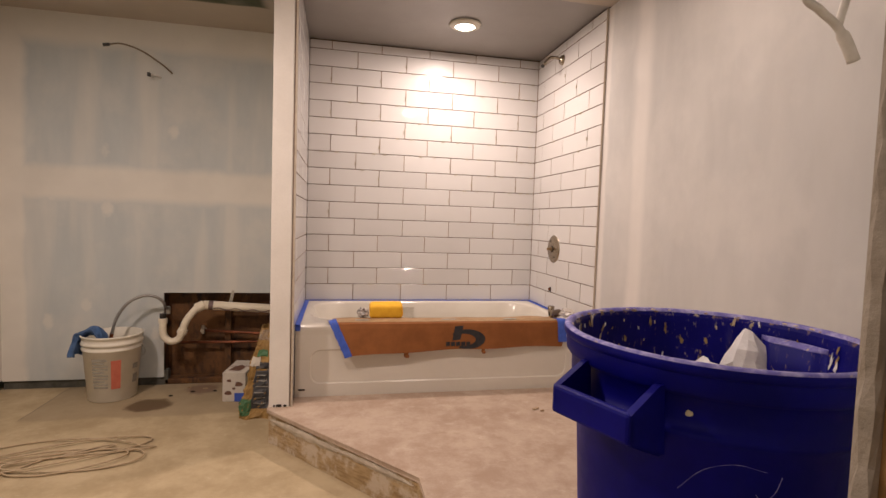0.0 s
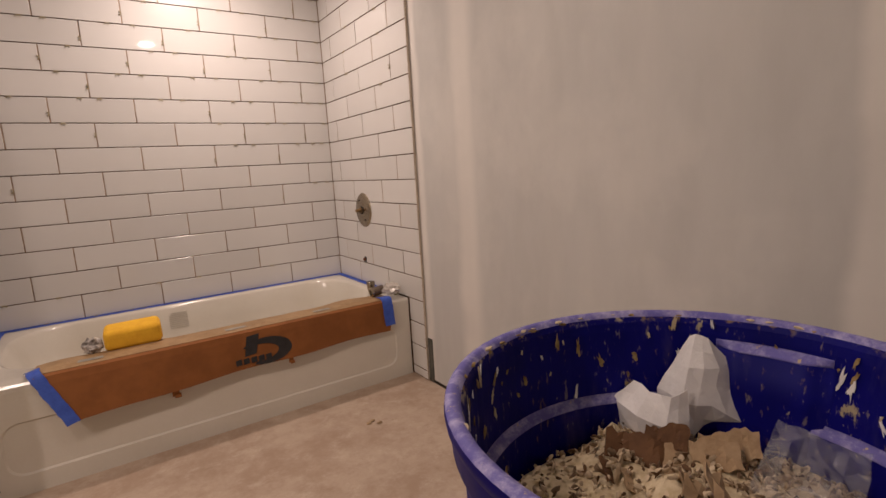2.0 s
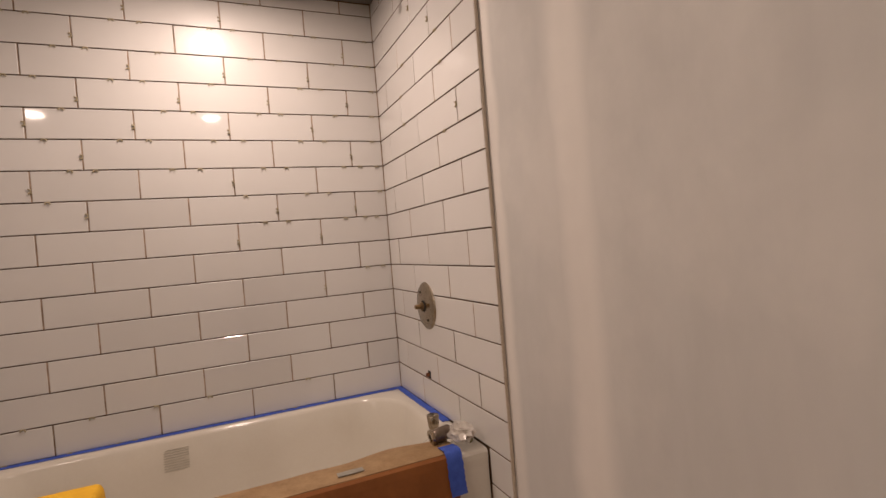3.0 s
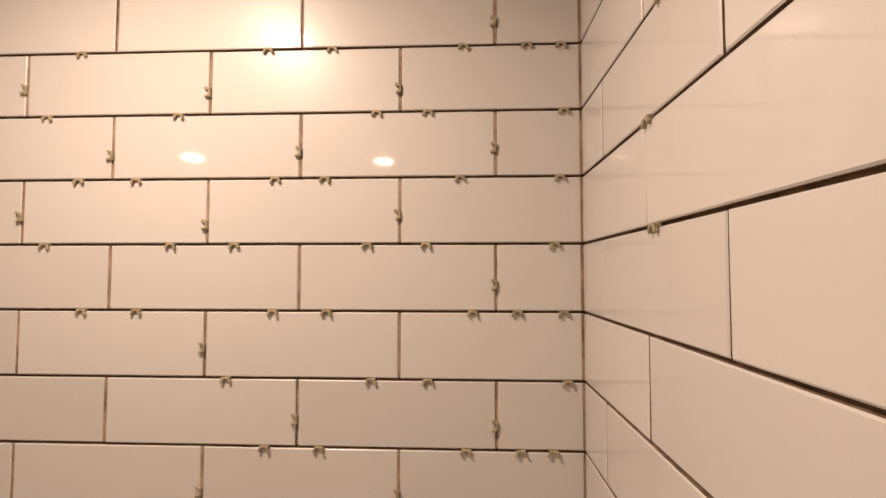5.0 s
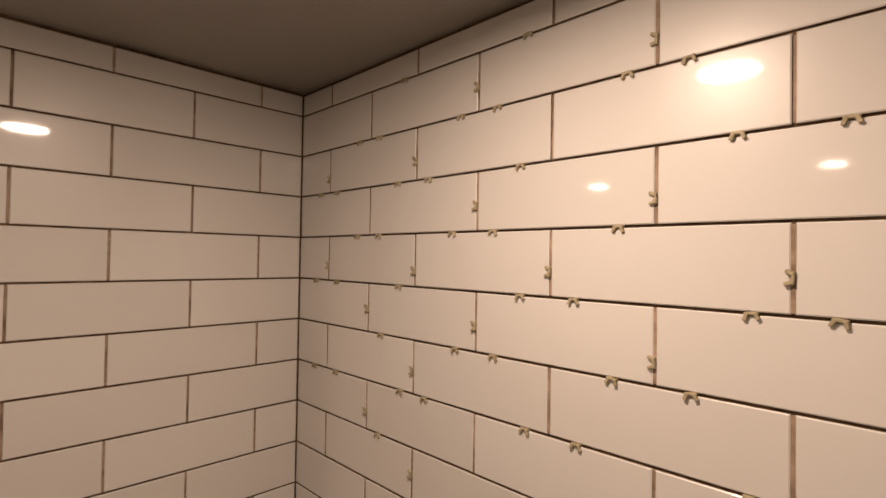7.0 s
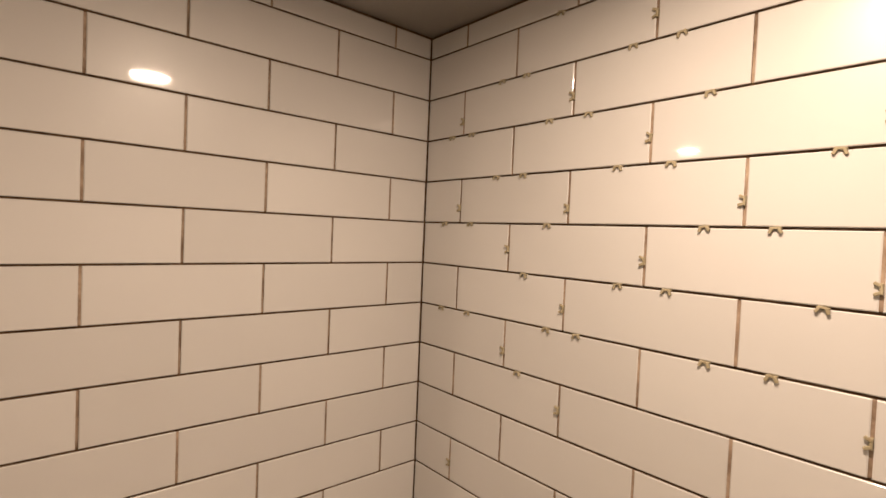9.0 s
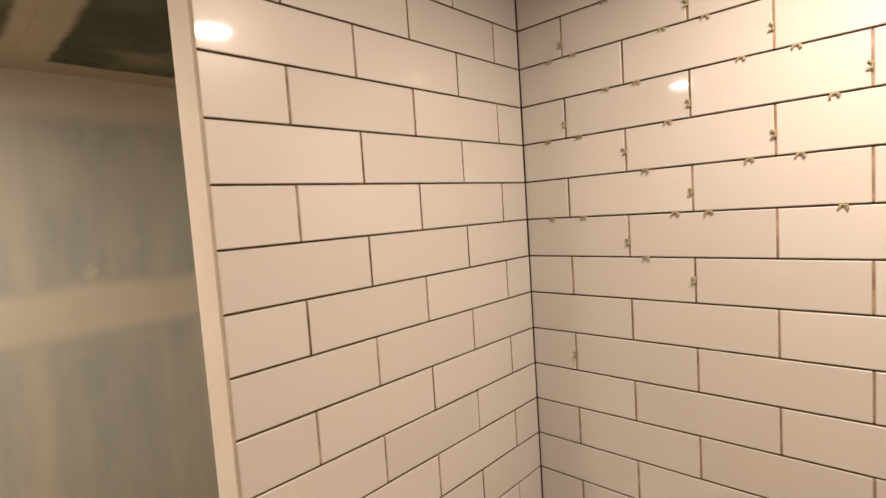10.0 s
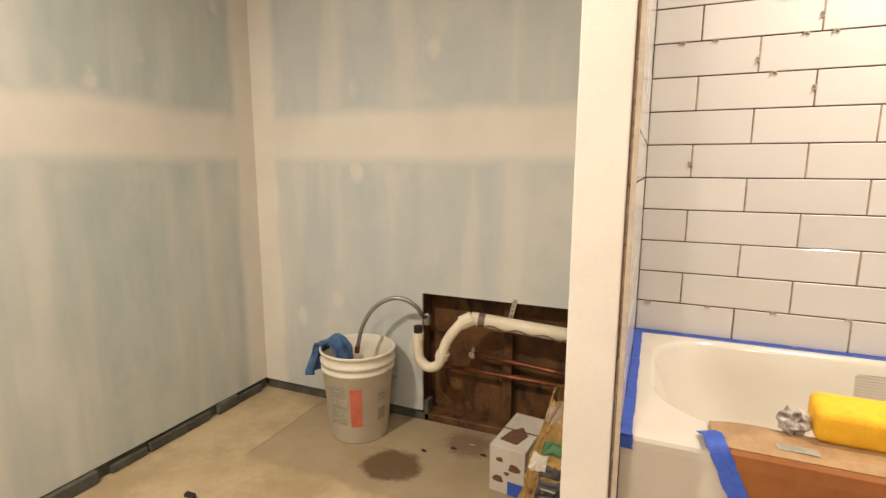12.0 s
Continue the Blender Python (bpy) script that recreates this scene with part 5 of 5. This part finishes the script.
def tile_mesh(w, h):
    key = (round(w, 4), round(h, 4))
    if key not in meshes:
        bm = bmesh.new()
        c, d = 0.0016, 0.0075
        w2, h2 = w / 2, h / 2
        back = [(-w2, d, -h2), (w2, d, -h2), (w2, d, h2), (-w2, d, h2)]
        mid = [(x, c * 0.8, z) for x, _, z in back]
        front = [(x - math.copysign(c, x), 0.0, z - math.copysign(c, z)) for x, _, z in back]
        ra, rb, rc = ([bm.verts.new(p) for p in ring] for ring in (back, mid, front))
        for slot, a, b in ((1, ra, rb), (0, rb, rc)):
            for i in range(4):
                bm.faces.new((a[i], a[(i + 1) % 4], b[(i + 1) % 4], b[i])).material_index = slot
        bm.faces.new(rc)
        meshes[key] = finish(bm, "tile", TILE)
        meshes[key].materials.append(TILE_EDGE)
    return meshes[key]


tile_rng = random.Random(77)
GAP = 0.0039


fills = {}


def lay(parent, joints, z0, z1, place):
    """One course between the joints, which run along the wall."""
    for a, b in zip(joints, joints[1:]):
        if b - a < 0.012:
            continue
        if a > 0.02:
            fills.setdefault(parent.name, []).append(place(a, (z0 + z1) / 2) @ Matrix.Diagonal((GAP * 1.2, 1, z1 - z0 - GAP * 1.6, 1)))
        ob = new("tile", tile_mesh(b - a - GAP * 1.15, z1 - z0 - GAP))
        ob.parent = parent
        tilt = Euler([radians(tile_rng.gauss(0, 0.16)), 0, radians(tile_rng.gauss(0, 0.10))]).to_matrix().to_4x4()
        ob.matrix_local = place((a + b) / 2, (z0 + z1) / 2) @ Matrix.Translation((0, tile_rng.uniform(-0.0004, 0.0004), 0)) @ tilt


def courses(low):
    out = [(RIM + (15 - L - 1) * ROW, RIM + (15 - L) * ROW, L) for L in range(0, 15)]
    out.append((RIM + 15 * ROW, RIM + 15 * ROW + 0.0535, -1))
    return out


wall_tub = structure("wall_alcove_back", box(-0.0095, 0.0055, RIM - 0.02, RX - 0.0005, 0.12, CEIL + 0.0035), JOINT, "white brick-bond tiled wall with dark ungrouted joints")
wall_tl = structure("wall_alcove_left", box(-0.0095, EDGE_Y + 0.004, PLAT, -0.0055, 0.005, CEIL + 0.0035), JOINT, "white brick-bond tiled side wall with dark ungrouted joints")
wall_tr = structure("wall_alcove_right", box(W + 0.0055, EDGE_Y + 0.0045, PLAT, RX - 0.0005 + 0.001, 0.005, CEIL + 0.0035), JOINT, "white brick-bond tiled side wall with dark ungrouted joints")


def on_back(s, z):
    return pose(s, 0, z)


def on_left(s, z):
    return pose(0, -s, z, 0, 0, 90)


def on_right(s, z):
    return pose(W, -s, z, 0, 0, -90)


DEPTH = -EDGE_Y
for z0, z1, L in courses(0):
    odd = L % 2 != 0
    js = [-0.0008] + [(k + (0.436 if odd else 0.952)) * COL for k in range(5 if odd else 4)] + [W + 0.0008]
    lay(wall_tub, js, z0, z1, on_back)
    for wall, first, place in ((wall_tl, 0.112, on_left), (wall_tr, 0.1195, on_right)):
        ks = (0, 1, 2) if odd else (0.5, 1.5)
        lay(wall, [0.0] + [first + k * COL for k in ks] + [DEPTH + 0.0014], z0, z1, place)
# narrow pieces beside the apron
for i in range(4):
    z1 = RIM - i * ROW
    z0 = max(z1 - ROW, PLAT + 0.004)
    for wall, place in ((wall_tl, on_left), (wall_tr, on_right)):
        lay(wall, [-TUB_Y + 0.004, DEPTH + 0.0014], z0, z1, place)

# thinset standing in the upright joints
for wall in (wall_tub, wall_tl, wall_tr):
    bm = bmesh.new()
    for m in fills[wall.name]:
        k = tile_rng.choice((0.0006, 0.0014, 0.0024, 0.0038))
        bmesh.ops.create_cube(bm, size=1, matrix=m @ Matrix.Translation((0, k + 0.002, 0)) @ Matrix.Diagonal((1, 0.004, 1, 1)))
    part("thinset_fill", bm, FILL, wall, "brown thinset in the upright joints")["kind"] = "stuff"

# thinset smeared up the corner beside the valve
bm = bmesh.new()
for z0, z1, L in courses(0):
    k = tile_rng.uniform(0.0024, 0.0046)
    bmesh.ops.create_cube(bm, size=1, matrix=pose(W - k / 2 + 0.001, 0.0016, (z0 + z1) / 2) @ Matrix.Diagonal((k, 0.0044, z1 - z0 - GAP * 1.2, 1)))
part("corner_bead", bm, FILL, wall_tub, "brown thinset bead in the tiled corner")["kind"] = "stuff"

# edge strips
for wall, x in ((wall_tl, -0.0040), (wall_tr, W + 0.0005)):
    part("edge_strip", box(x, EDGE_Y - 0.0035, PLAT, x + 0.0095, EDGE_Y, CEIL, 0.001), TRIM, wall, "thin tan edge strip")

# levelling clips still standing in the joints
def clip_mesh():
    bm = box(-0.0065, -0.0042, -0.0016, 0.0065, 0.003, 0.0016, 0.0006)
    for s in (-1, 1):
        leg = box(-0.0019, -0.0048, -0.0075, 0.0019, -0.0006, 0.0008, 0.0007)
        bmesh.ops.transform(leg, matrix=pose(s * 0.0036, 0, 0, 0, s * -24, 0), verts=leg.verts)
        spare = bpy.data.meshes.new("leg")
        leg.to_mesh(spare)
        leg.free()
        bm.from_mesh(spare)
        bpy.data.meshes.remove(spare)
    bmesh.ops.scale(bm, vec=(1.15, 1.1, 1.1), verts=bm.verts)
    return finish(bm, "tile_spacer", CLIP)


CLIPS = clip_mesh()
clip_rng = random.Random(5)


def clip(parent, m):
    ob = new("tile_spacer", CLIPS)
    ob.parent = parent
    ob.matrix_local = m @ pose(0, 0, 0, clip_rng.uniform(-4, 4), clip_rng.uniform(-9, 9), 0)


def clip_share(L, x):
    """How many of the clips still stand in line L at x."""
    if L <= 6:
        return 0.86 if L else 0.35
    if L <= 8:
        return 0.85 if x > 0.85 else 0.12
    return 0.7 if x > 1.15 else 0.05


for L in range(0, 11):
    z = RIM + (15 - L) * ROW
    for k in range(0, 10):
        s = (0.436 + 0.516 * (k % 2) + k // 2) * COL
        if (k + L) % 2 == 0:
            # one clip on each side of the upright joint that ends on this line from above
            for d in (-0.046, 0.040):
                x = s + d + clip_rng.uniform(-0.012, 0.010)
                if 0.02 < x < W - 0.02 and clip_rng.random() < clip_share(L, x):
                    clip(wall_tub, pose(x, 0, z))
        elif s < W - 0.03 and clip_rng.random() < 0.85 * clip_share(L, s):
            clip(wall_tub, pose(s - 0.0002, 0, z - clip_rng.uniform(0.050, 0.075), 0, 90, 0))
    if 1 <= L <= 10 and clip_rng.random() < 0.75:
        clip(wall_tub, pose(W - clip_rng.uniform(0.022, 0.050), 0, z))
for L in (3, 4, 5, 6):
    z = RIM + (15 - L) * ROW
    for s in (0.66, 0.30):
        if clip_rng.random() < 0.7:
            clip(wall_tr, pose(W, -s - clip_rng.uniform(-0.03, 0.03), z, 0, 0, -90))
for L, s in ((2, 0.585), (5, 0.741), (1, 0.430)):
    clip(wall_tr, pose(W, -s, RIM + (15 - L) * ROW - 0.05, 0, 90, -90))
for k in range(24):
    if clip_rng.random() < 0.6:
        clip(wall_tub, pose(0.04 + k * 0.061 + clip_rng.uniform(-0.015, 0.015), 0, RIM + 0.002 + (ROW if k % 3 == 0 else 0)))
